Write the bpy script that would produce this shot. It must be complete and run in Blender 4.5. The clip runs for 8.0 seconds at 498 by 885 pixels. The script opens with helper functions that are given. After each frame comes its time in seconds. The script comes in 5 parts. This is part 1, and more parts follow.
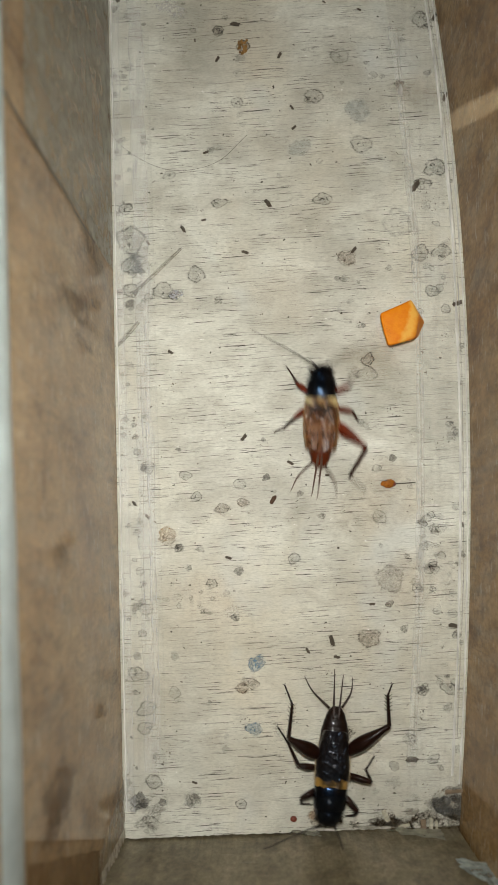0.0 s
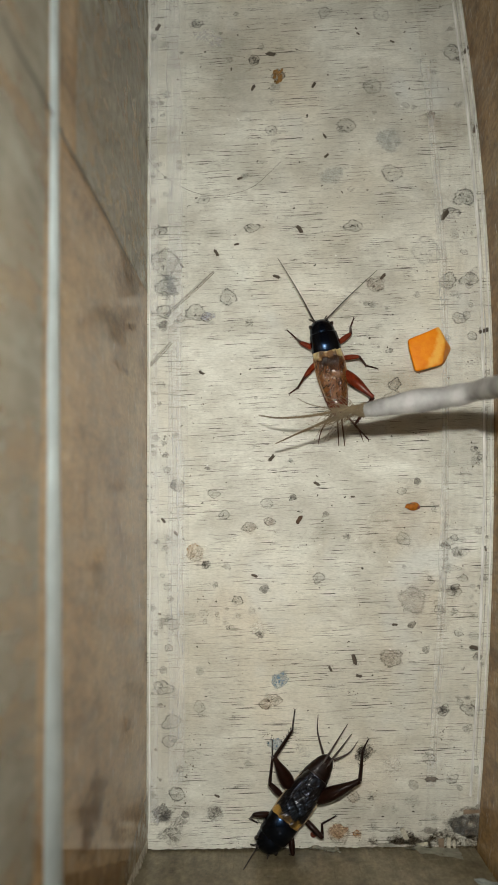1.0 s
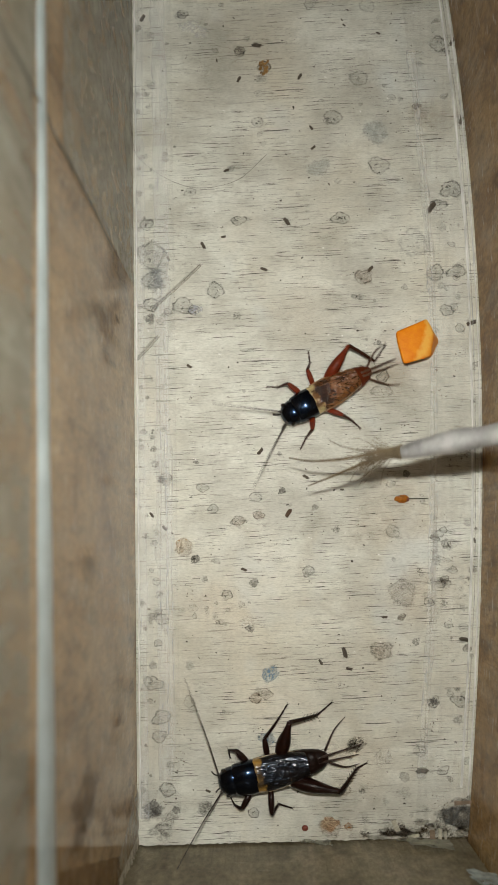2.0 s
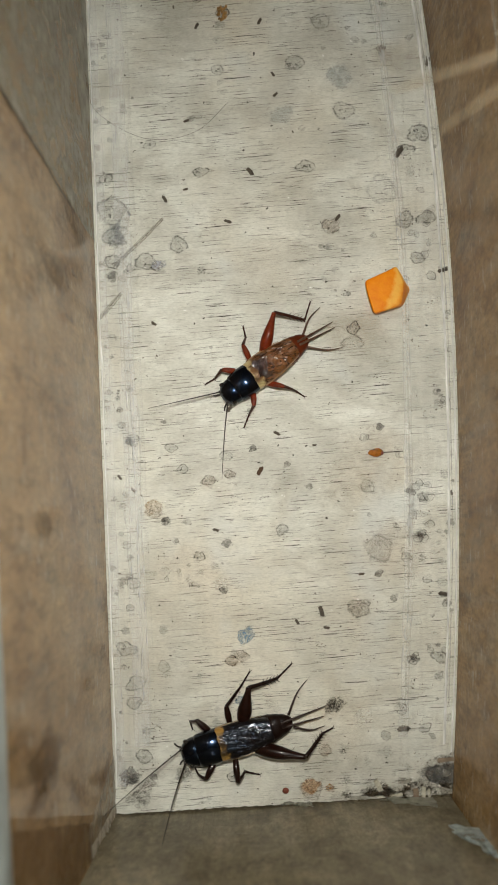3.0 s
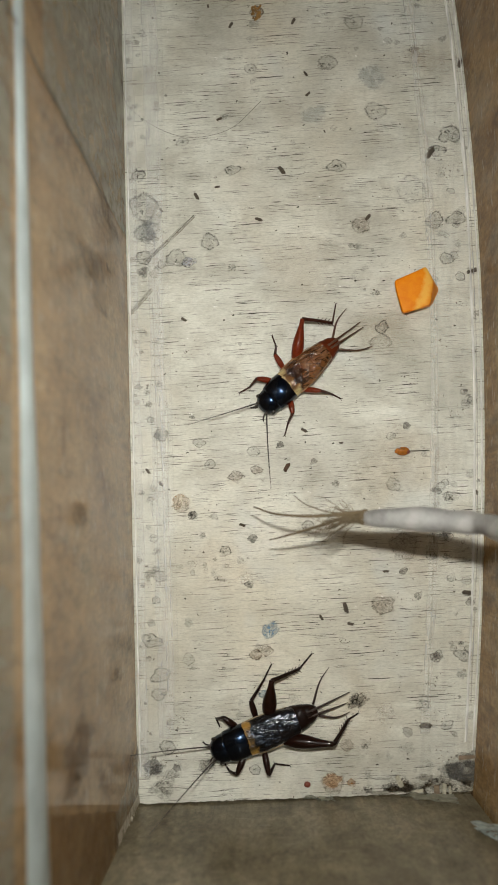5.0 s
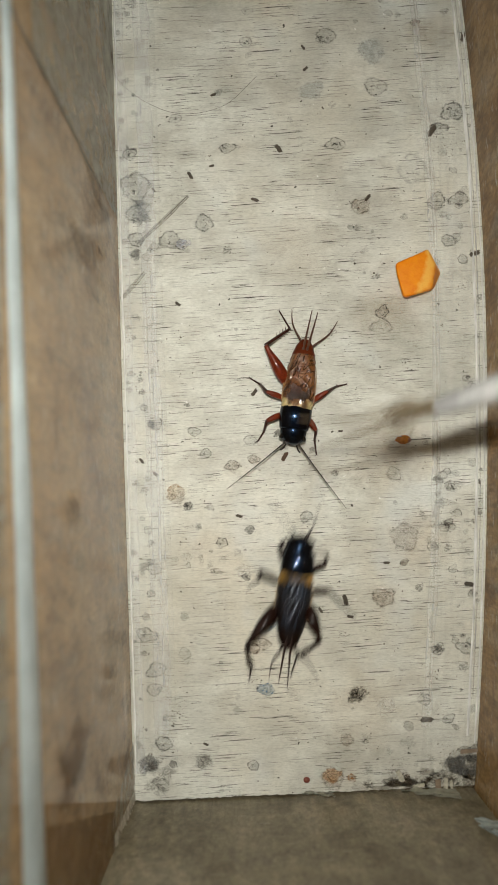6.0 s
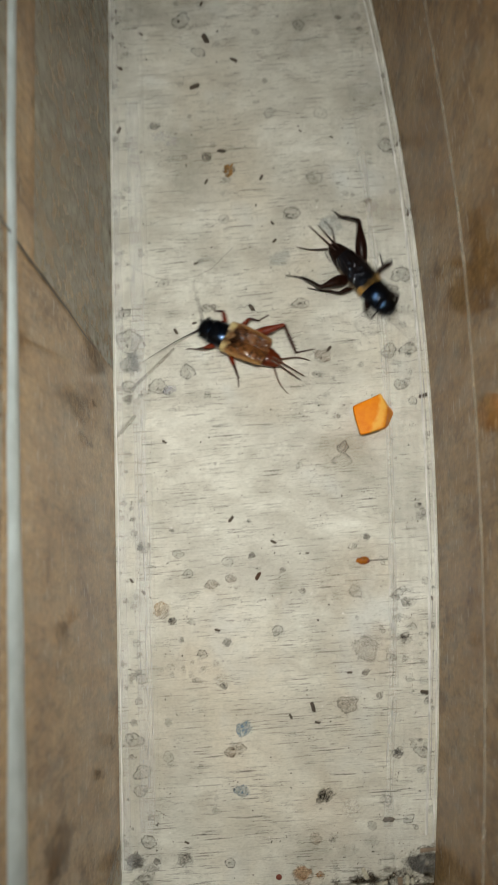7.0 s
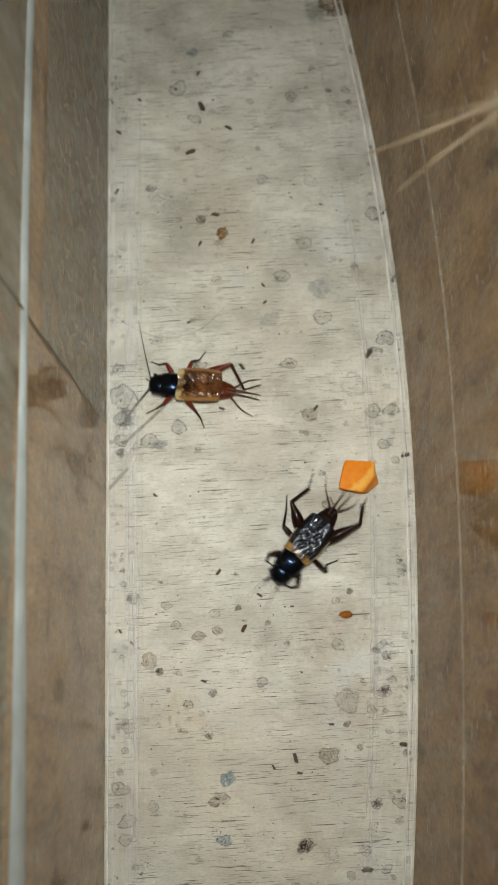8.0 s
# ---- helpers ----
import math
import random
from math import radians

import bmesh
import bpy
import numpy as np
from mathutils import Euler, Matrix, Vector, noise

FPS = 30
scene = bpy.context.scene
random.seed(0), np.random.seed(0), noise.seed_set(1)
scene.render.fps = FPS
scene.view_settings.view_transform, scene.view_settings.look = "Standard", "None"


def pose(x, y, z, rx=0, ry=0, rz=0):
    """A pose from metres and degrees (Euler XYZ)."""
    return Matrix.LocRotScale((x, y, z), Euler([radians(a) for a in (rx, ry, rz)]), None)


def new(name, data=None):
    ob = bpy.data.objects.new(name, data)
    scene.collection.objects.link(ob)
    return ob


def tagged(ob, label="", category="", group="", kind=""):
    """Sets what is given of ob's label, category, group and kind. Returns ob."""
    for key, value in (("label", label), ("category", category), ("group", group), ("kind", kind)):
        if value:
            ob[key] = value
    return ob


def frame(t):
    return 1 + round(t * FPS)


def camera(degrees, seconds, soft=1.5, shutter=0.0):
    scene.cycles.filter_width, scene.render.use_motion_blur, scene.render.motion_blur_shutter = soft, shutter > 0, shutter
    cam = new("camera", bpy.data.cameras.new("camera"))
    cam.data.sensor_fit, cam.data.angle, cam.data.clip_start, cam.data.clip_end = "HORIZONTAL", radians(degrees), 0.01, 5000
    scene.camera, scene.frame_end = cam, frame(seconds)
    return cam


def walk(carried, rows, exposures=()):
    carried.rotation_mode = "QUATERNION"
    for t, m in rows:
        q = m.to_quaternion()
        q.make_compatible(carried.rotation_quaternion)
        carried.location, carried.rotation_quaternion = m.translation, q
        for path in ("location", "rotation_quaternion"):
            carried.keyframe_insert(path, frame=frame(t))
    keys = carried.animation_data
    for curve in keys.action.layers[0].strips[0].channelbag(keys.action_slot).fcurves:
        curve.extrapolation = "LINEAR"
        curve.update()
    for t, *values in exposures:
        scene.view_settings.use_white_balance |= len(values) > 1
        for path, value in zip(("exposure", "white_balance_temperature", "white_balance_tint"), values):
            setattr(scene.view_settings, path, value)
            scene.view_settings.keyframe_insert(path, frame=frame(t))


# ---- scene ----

cam = camera(32.9, 8.0, soft=1.0, shutter=0.3)
PATH = [
    (0.0, 0.01310, -0.00834, 0.23194, 6.513, 1.431, 0.208),
    (0.5, 0.01680, -0.00834, 0.23572, 6.797, 2.226, 0.249),
    (1.0, 0.00832, -0.00570, 0.23751, 7.125, 2.001, 1.528),
    (1.5, 0.00993, -0.00563, 0.23826, 7.115, 1.441, 0.721),
    (2.0, 0.00672, -0.00649, 0.23636, 6.884, 0.896, 1.005),
    (2.2, 0.01061, -0.00590, 0.23553, 6.684, 0.838, 0.564),
    (3.3, 0.01489, -0.01543, 0.22780, 5.735, 1.017, -0.974),
    (3.5, 0.01546, -0.01513, 0.22854, 5.674, 1.233, -1.059),
    (4.0, 0.01668, -0.01488, 0.23140, 5.857, 1.282, -1.210),
    (4.5, 0.00819, -0.01379, 0.23121, 5.769, 1.236, 0.393),
    (5.8, 0.01192, -0.01615, 0.22791, 6.049, 1.753, 0.055),
    (6.0, 0.00665, -0.01145, 0.22464, 4.454, 0.586, 0.031),
    (6.2, 0.01661, -0.01600, 0.22335, 5.510, 2.326, -0.840),
    (6.5, 0.01851, -0.01302, 0.23611, 7.138, 1.951, -0.837),
    (6.8, 0.02110, -0.00998, 0.24991, 9.949, 2.443, -0.349),
    (7.0, 0.02048, -0.00532, 0.25650, 10.699, 2.087, -0.232),
    (7.2, 0.01887, -0.00203, 0.26274, 11.669, 1.161, -0.149),
    (7.5, 0.01598, 0.00197, 0.26583, 12.252, 0.495, 0.401),
    (8.0, 0.01578, 0.00197, 0.26721, 12.500, 0.074, 0.492),
]
walk(cam, [(t, pose(*p)) for t, *p in PATH], exposures=((0.0, 0.0), (2.2, 0.0), (3.3, -0.08), (4.0, -0.10), (4.7, -0.06), (5.8, -0.06), (6.3, -0.08), (6.6, -0.12), (6.8, -0.20), (6.9, 0.0), (7.0, 0.24), (7.2, 0.27), (8.0, 0.32)))
cam.data.dof.use_dof, cam.data.dof.focus_distance, cam.data.dof.aperture_fstop = True, 0.235, 23.0

FLASH_OFFSET = (0.001, 0.030, 0.004, -6, 9, 0)

# ---- light: a dim room; the phone's flash (built below in an added narrowing rim) gives nearly all of it ----
world = bpy.data.worlds.new("dim_room")
scene.world = world
world.use_nodes = True
world.node_tree.nodes["Background"].inputs[0].default_value = (0.9, 0.95, 1.0, 1)
world.node_tree.nodes["Background"].inputs[1].default_value = 0.03

MM = 0.001


# ---- materials ----
def material(name, rough=0.5, coat=0.0, coat_rough=0.1, metal=0.0):
    m = bpy.data.materials.new(name)
    m.use_nodes = True
    n = m.node_tree.nodes
    b = n["Principled BSDF"]
    b.inputs["Roughness"].default_value = rough
    b.inputs["Coat Weight"].default_value = coat
    b.inputs["Coat Roughness"].default_value = coat_rough
    b.inputs["Metallic"].default_value = metal
    return m, n, m.node_tree.links, b


def coords(n, l, scale=(1, 1, 1), turn=0.0, which="Object"):
    c, mp = n.new("ShaderNodeTexCoord"), n.new("ShaderNodeMapping")
    mp.inputs["Scale"].default_value = scale
    source = c.outputs[which]
    if turn:
        first = n.new("ShaderNodeMapping")
        first.inputs["Rotation"].default_value = (0, 0, radians(turn))
        l.new(source, first.inputs["Vector"])
        source = first.outputs[0]
    l.new(source, mp.inputs["Vector"])
    return mp.outputs[0]


def noise_node(n, l, vec, scale=1.0, detail=4.0, rough=0.55, distort=0.0):
    t = n.new("ShaderNodeTexNoise")
    t.inputs["Scale"].default_value, t.inputs["Detail"].default_value = scale, detail
    t.inputs["Roughness"].default_value, t.inputs["Distortion"].default_value = rough, distort
    l.new(vec, t.inputs["Vector"])
    return t.outputs["Fac"]


def ramp(n, l, fac, *stops):
    r = n.new("ShaderNodeValToRGB")
    e = r.color_ramp.elements
    while len(e) < len(stops):
        e.new(0.5)
    for k, (p, c) in enumerate(stops):
        e[k].position = p
        e[k].color = (*c, 1) if len(c) == 3 else c
    l.new(fac, r.inputs[0])
    return r.outputs[0]


def grey(v):
    return (v, v, v)


def mix(n, l, fac, a, b, mode="MIX"):
    m = n.new("ShaderNodeMix")
    m.data_type, m.blend_type = "RGBA", mode
    for k, v in ((0, fac), (6, a), (7, b)):
        if isinstance(v, (float, int)):
            m.inputs[k].default_value = v
        elif isinstance(v, tuple):
            m.inputs[k].default_value = (*v, 1)
        else:
            l.new(v, m.inputs[k])
    return m.outputs[2]


def times(n, l, a, b, op="MULTIPLY"):
    m = n.new("ShaderNodeMath")
    m.operation = op
    for k, v in ((0, a), (1, b)):
        if isinstance(v, (float, int)):
            m.inputs[k].default_value = v
        else:
            l.new(v, m.inputs[k])
    return m.outputs[0]


def bump(n, l, b, height, strength=0.3, dist=0.0002):
    k = n.new("ShaderNodeBump")
    k.inputs["Strength"].default_value, k.inputs["Distance"].default_value = strength, dist
    l.new(height, k.inputs["Height"])
    l.new(k.outputs[0], b.inputs["Normal"])


def floor_material():
    m, n, l, b = material("pale_plywood", 0.55)
    b.inputs["Specular IOR Level"].default_value = 0.3
    base = ramp(n, l, noise_node(n, l, coords(n, l, (26, 40, 26)), 1, 6, 0.65, 0.4), (0.32, (0.435, 0.425, 0.365)), (0.46, (0.575, 0.57, 0.505)), (0.57, (0.69, 0.69, 0.62)), (0.70, (0.80, 0.805, 0.745)))
    smudge = ramp(n, l, noise_node(n, l, coords(n, l, (75, 110, 40)), 1, 5, 0.65, 0.6), (0.50, grey(0)), (0.68, grey(0.36)))
    base = mix(n, l, smudge, base, (0.34, 0.31, 0.25))
    warm = ramp(n, l, noise_node(n, l, coords(n, l, (17, 11, 14)), 1, 4, 0.55), (0.48, grey(0)), (0.66, grey(0.55)))
    base = mix(n, l, warm, base, (0.635, 0.575, 0.45))
    cool = ramp(n, l, noise_node(n, l, coords(n, l, (31, 24, 9)), 1, 3, 0.6), (0.56, grey(0)), (0.70, grey(0.5)))
    base = mix(n, l, cool, base, (0.60, 0.64, 0.64))
    streak = ramp(n, l, noise_node(n, l, coords(n, l, (60, 900, 1), -3), 1, 5, 0.7), (0.30, grey(0.78)), (0.52, grey(1.0)))
    base = mix(n, l, 0.3, base, streak, "MULTIPLY")
    where = ramp(n, l, noise_node(n, l, coords(n, l, (48, 66, 1)), 1, 4, 0.6), (0.36, grey(0.0)), (0.58, grey(1.0)))
    fine = coords(n, l, (120, 4200, 1), -2.6)
    thin = ramp(n, l, noise_node(n, l, fine, 1, 3, 0.6, 0.25), (0.620, grey(0)), (0.640, grey(1)))
    mid = ramp(n, l, noise_node(n, l, coords(n, l, (75, 2900, 1), -4.2), 1, 2, 0.55, 0.15), (0.642, grey(0)), (0.660, grey(1)))
    broad = ramp(n, l, noise_node(n, l, coords(n, l, (40, 2700, 1), -2.0), 1, 2, 0.6, 0.1), (0.708, grey(0)), (0.722, grey(1)))
    dash = times(n, l, times(n, l, times(n, l, thin, where), times(n, l, mid, times(n, l, where, 0.25, "ADD")), "MAXIMUM"), broad, "MAXIMUM")
    grain = noise_node(n, l, coords(n, l, (900, 2600, 1)), 1, 3, 0.7)
    base = mix(n, l, times(n, l, dash, ramp(n, l, grain, (0.3, grey(0.35)), (0.55, grey(1.0)))), base, (0.036, 0.029, 0.020))
    base = mix(n, l, 0.6, base, ramp(n, l, grain, (0.3, grey(0.72)), (0.58, grey(1.06))), "MULTIPLY")
    dust = ramp(n, l, noise_node(n, l, coords(n, l, (190, 230, 1)), 1, 8, 0.78), (0.60, grey(0)), (0.72, grey(0.65)))
    base = mix(n, l, dust, base, (0.17, 0.14, 0.10))
    speck = ramp(n, l, noise_node(n, l, coords(n, l, (620, 700, 1)), 1, 2, 0.5), (0.715, grey(0)), (0.735, grey(0.95)))
    base = mix(n, l, speck, base, (0.04, 0.032, 0.022))
    fleck = ramp(n, l, noise_node(n, l, coords(n, l, (430, 520, 1), 30), 1, 3, 0.6), (0.70, grey(0)), (0.74, grey(0.8)))
    base = mix(n, l, fleck, base, (0.86, 0.86, 0.83))
    l.new(base, b.inputs["Base Color"])
    h = times(n, l, noise_node(n, l, coords(n, l, (500, 2600, 1), -3), 1, 5, 0.65), times(n, l, dash, -0.8), "ADD")
    bump(n, l, b, h, 0.35, 0.00015)
    rr = ramp(n, l, noise_node(n, l, coords(n, l, (40, 40, 1)), 1, 3), (0.3, grey(0.45)), (0.7, grey(0.7)))
    l.new(rr, b.inputs["Roughness"])
    return m


def wall_material(name, dark, mid, light, haze=0.0, coat=0.65, coat_rough=0.05, side=True, marks=0.65):
    """Brown wood behind a glossy clear film."""
    m, n, l, b = material(name, 0.6, coat, coat_rough)
    sc = lambda x, y, z: (1, y, z) if side else (y, 1, z)
    b.inputs["Specular IOR Level"].default_value = 0.1
    base = ramp(n, l, noise_node(n, l, coords(n, l, sc(40, 45, 34)), 1, 6, 0.62, 0.5), (0.28, dark), (0.47, mid), (0.70, light))
    patch = ramp(n, l, noise_node(n, l, coords(n, l, sc(90, 110, 70)), 1, 5, 0.65, 0.4), (0.52, grey(0)), (0.70, grey(0.45)))
    base = mix(n, l, patch, base, tuple(0.55 * c for c in dark))
    cloud = ramp(n, l, noise_node(n, l, coords(n, l, sc(60, 80, 26)), 1, 6, 0.65, 0.4), (0.52, grey(0)), (0.72, grey(0.5)))
    base = mix(n, l, cloud, base, (0.38, 0.32, 0.225))
    weave = times(n, l, noise_node(n, l, coords(n, l, sc(300, 260, 190)), 1, 4, 0.6), noise_node(n, l, coords(n, l, sc(300, 400, 120)), 1, 4, 0.6), "ADD")
    base = mix(n, l, 0.5, base, ramp(n, l, times(n, l, weave, 0.5), (0.38, grey(0.5)), (0.60, grey(1.25))), "MULTIPLY")
    fine = ramp(n, l, noise_node(n, l, coords(n, l, sc(900, 800, 400)), 1, 7, 0.75), (0.3, grey(0.5)), (0.62, grey(1.2)))
    base = mix(n, l, 0.8, base, fine, "MULTIPLY")
    # thin dark lines imitate the floor's grain mirrored in the film
    cut = ramp(n, l, noise_node(n, l, coords(n, l, sc(600, 1900, 45)), 1, 2, 0.5), (0.64, grey(0)), (0.72, grey(0.28)))
    base = mix(n, l, cut, base, tuple(0.4 * c for c in dark))
    scratch = ramp(n, l, noise_node(n, l, coords(n, l, sc(600, 170, 700)), 1, 3, 0.6, 0.3), (0.61, grey(0)), (0.69, grey(marks)))
    base = mix(n, l, scratch, base, (0.52, 0.46, 0.36))
    if haze:
        base = mix(n, l, haze, base, (0.36, 0.33, 0.27))
    l.new(base, b.inputs["Base Color"])
    bump(n, l, b, noise_node(n, l, coords(n, l, sc(500, 400, 200)), 1, 5, 0.65), 0.25, 0.0003)
    k = n.new("ShaderNodeBump")
    k.inputs["Strength"].default_value, k.inputs["Distance"].default_value = 0.06, 0.0004
    l.new(noise_node(n, l, coords(n, l, sc(150, 90, 60)), 1, 4, 0.6), k.inputs["Height"])
    l.new(k.outputs[0], b.inputs["Coat Normal"])
    gl = ramp(n, l, noise_node(n, l, coords(n, l, sc(120, 150, 50)), 1, 5, 0.7), (0.35, grey(coat_rough * 0.6)), (0.65, grey(coat_rough * 2.2)))
    l.new(gl, b.inputs["Coat Roughness"])
    return m


def film_material(name, alpha, colour=(0.85, 0.86, 0.83), rough=0.2, scale=(60, 500, 60)):
    m, n, l, b = material(name, rough, 0.0)
    b.inputs["Specular IOR Level"].default_value = 0.25
    b.inputs["Base Color"].default_value = (*colour, 1)
    l.new(ramp(n, l, noise_node(n, l, coords(n, l, scale), 1, 4, 0.65), (0.3, grey(alpha * 0.25)), (0.75, grey(min(1.0, alpha * 1.5)))), b.inputs["Alpha"])
    return m


def stain_material(name, rim, inside, ragged=0.5, grit=0.5, bits=0.0):
    """A dried drop: the outline is darkest, the inside thin. U runs from the middle to the rim; the object's colour tints it."""
    m, n, l, b = material(name, 0.5)
    b.inputs["Specular IOR Level"].default_value = 0.2
    info, uv, sep, geo = n.new("ShaderNodeObjectInfo"), n.new("ShaderNodeUVMap"), n.new("ShaderNodeSeparateXYZ"), n.new("ShaderNodeNewGeometry")
    l.new(uv.outputs[0], sep.inputs[0])

    def place(scale):
        mp = n.new("ShaderNodeMapping")
        mp.vector_type = "TEXTURE"
        mp.inputs["Rotation"].default_value = (0.4, 0.3, 0.6)
        mp.inputs["Scale"].default_value = tuple(1 / q for q in scale)
        l.new(geo.outputs["Position"], mp.inputs["Vector"])
        return mp.outputs[0]
    wob = times(n, l, times(n, l, noise_node(n, l, place((750, 900, 750)), 1, 4, 0.65), -0.5, "ADD"), ragged, "MULTIPLY")
    u = times(n, l, sep.outputs[0], wob, "ADD")
    shape = ramp(n, l, u, (0.0, grey(inside)), (0.60, grey(inside * 0.8)), (0.72, grey(rim)), (0.78, grey(rim * 0.5)), (0.86, grey(0)))
    crumbs = ramp(n, l, noise_node(n, l, place((1700, 2300, 1700)), 1, 4, 0.75), (0.40, grey(1 - grit)), (0.55, grey(1.0)))
    gaps = ramp(n, l, noise_node(n, l, place((330, 290, 330)), 1, 6, 0.7, 0.8), (0.37, grey(0.30)), (0.54, grey(1.0)))
    a = times(n, l, times(n, l, shape, crumbs), gaps)
    if bits:
        lumps = ramp(n, l, noise_node(n, l, place((820, 760, 820)), 1, 5, 0.7, 0.6), (0.54, grey(0)), (0.62, grey(bits)))
        a = times(n, l, a, times(n, l, lumps, ramp(n, l, u, (0.25, grey(1)), (0.66, grey(0)))), "MAXIMUM")
    a = times(n, l, a, info.outputs["Alpha"])
    l.new(a, b.inputs["Alpha"])
    l.new(info.outputs["Color"], b.inputs["Base Color"])
    return m


def plain(name, colour, rough=0.5, coat=0.0, var=0.25, scale=400, bumps=0.0, coat_rough=0.08):
    m, n, l, b = material(name, rough, coat, coat_rough)
    lo, hi = tuple(c * (1 - var) for c in colour), tuple(min(1, c * (1 + var)) for c in colour)
    f = noise_node(n, l, coords(n, l, (scale, scale, scale)), 1, 4, 0.6)
    l.new(ramp(n, l, f, (0.3, lo), (0.7, hi)), b.inputs["Base Color"])
    if bumps:
        bump(n, l, b, f, bumps, 0.0002)
    return m


def wing_material(name, lo, hi, flank, band, blot, alpha=1.0, relief=0.5, folds=(130, 520, 200), gap=0.9):
    """Veined forewing: darker on the back than on the flank, with a pale band at its root."""
    m, n, l, b = material(name, 0.3, 0.75, 0.19)
    b.inputs["Specular IOR Level"].default_value = 0.12
    sep = n.new("ShaderNodeSeparateXYZ")
    l.new(coords(n, l, (1, 1, 1)), sep.inputs[0])
    wob = times(n, l, noise_node(n, l, coords(n, l, (420, 520, 420)), 1, 4, 0.6), -0.5, "ADD")
    fold = noise_node(n, l, coords(n, l, folds, 24), 1, 2, 0.45, 1.4)
    vein = ramp(n, l, fold, (0.44, grey(0)), (0.49, grey(1)), (0.51, grey(1)), (0.56, grey(0)))
    base = ramp(n, l, noise_node(n, l, coords(n, l, (300, 300, 300)), 1, 4), (0.35, lo), (0.65, hi))
    base = mix(n, l, times(n, l, vein, 0.6), base, tuple(0.3 * c for c in lo))
    low = times(n, l, times(n, l, sep.outputs[2], times(n, l, wob, 0.0010), "ADD"), 300.0)
    side = ramp(n, l, times(n, l, low, 0.5, "ADD"), (0.02, grey(1)), (0.30, grey(0)))
    base = mix(n, l, side, base, flank)
    along = times(n, l, times(n, l, times(n, l, sep.outputs[0], times(n, l, wob, 0.0030), "ADD"), 0.005, "ADD"), 100.0)
    top = ramp(n, l, times(n, l, low, 0.5, "ADD"), (0.42, grey(0)), (0.60, grey(1)))
    dim = ramp(n, l, along, (0.06, grey(0)), (0.16, grey(0.85)), (0.30, grey(0.85)), (0.36, grey(0)))
    base = mix(n, l, times(n, l, dim, top), base, tuple(0.12 * c for c in lo))
    pale = ramp(n, l, along, blot[0], blot[1])
    pale = times(n, l, pale, times(n, l, times(n, l, top, ramp(n, l, wob, (0.0, grey(gap)), (0.12, grey(gap * 0.4)))), -1.0))
    pale = times(n, l, ramp(n, l, along, blot[0], blot[1]), pale, "ADD")
    base = mix(n, l, pale, base, band)
    l.new(base, b.inputs["Base Color"])
    l.new(mix(n, l, pale, grey(alpha), grey(1.0)), b.inputs["Alpha"])
    bump(n, l, b, times(n, l, fold, times(n, l, vein, 0.25), "ADD"), relief, 0.0011)
    k = n.new("ShaderNodeBump")
    k.inputs["Strength"].default_value, k.inputs["Distance"].default_value = relief * 0.8, 0.0011
    l.new(fold, k.inputs["Height"])
    l.new(k.outputs[0], b.inputs["Coat Normal"])
    return m


def glow_material(name, colour, strength):
    m, n, l, b = material(name, 0.3)
    b.inputs["Base Color"].default_value = (0.8, 0.8, 0.75, 1)
    b.inputs["Emission Color"].default_value = (*colour, 1)
    b.inputs["Emission Strength"].default_value = strength
    return m


FLASH_GLOW = glow_material("lit_flash_lens", (1.0, 0.98, 0.895), 3480)
SNOOT = plain("black_snoot_plastic", (0.02, 0.02, 0.02), 0.4, 0.2, 0.2, 200)
FLOOR = floor_material()
WALL = wall_material("brown_lined_wood", (0.165, 0.088, 0.034), (0.345, 0.218, 0.103), (0.46, 0.32, 0.17))
# same wood as WALL, the right side's dimmer light put into its colour
WALL_RIGHT = wall_material("brown_lined_wood_shaded", (0.135, 0.066, 0.018), (0.275, 0.155, 0.055), (0.37, 0.235, 0.10), 0.0, 0.45)
END_WALL = wall_material("grey_brown_lined_wood", (0.100, 0.080, 0.044), (0.182, 0.153, 0.094), (0.26, 0.224, 0.146), 0.05, 0.4, 0.12, False, 0.12)
UPPER = film_material("dull_grey_film", 0.85, (0.30, 0.29, 0.235), 0.5, (60, 90, 40))
TABLE = plain("dark_table", (0.10, 0.08, 0.06), 0.5, 0, 0.3, 30)
HAZE = film_material("hazy_film", 0.60, (0.37, 0.37, 0.295), 0.3, (140, 150, 130))
TAPE = film_material("clear_tape", 0.09, (0.76, 0.78, 0.76), 0.45, (800, 60, 300))
# white of the tape's creases includes their highlights, painted in
CREASE = film_material("tape_crease_glint", 1.6, (0.92, 0.92, 0.89), 0.3, (900, 90, 300))
BEAD = plain("grey_white_plastic", (0.41, 0.475, 0.485), 0.45, 0.2, 0.22, 90)
# soft glare along the tape, painted as a thin white layer
SOFT = film_material("soft_tape_glare", 0.27, (0.84, 0.84, 0.80), 0.5, (500, 110, 300))
STREAK = film_material("white_tape_streak", 0.27, (0.90, 0.90, 0.88), 0.4, (900, 190, 300))
PATCHY = film_material("patchy_white_tape", 0.22, (0.85, 0.86, 0.86), 0.5, (900, 55, 300))
LINE = film_material("thin_pale_bead", 0.40, (0.45, 0.40, 0.31), 0.3, (100, 130, 100))
TORN = film_material("torn_film_edge", 1.3, (0.66, 0.62, 0.52), 0.5, (400, 400, 700))
DARK_WOOD = film_material("bare_dark_wood", 0.65, (0.20, 0.115, 0.045), 0.5, (90, 90, 160))
FOLD = film_material("pale_corner_film", 0.5, (0.40, 0.355, 0.265), 0.35, (200, 200, 200))
SHRED = film_material("torn_blue_white_tape", 0.8, (0.42, 0.50, 0.50), 0.4, (300, 300, 300))
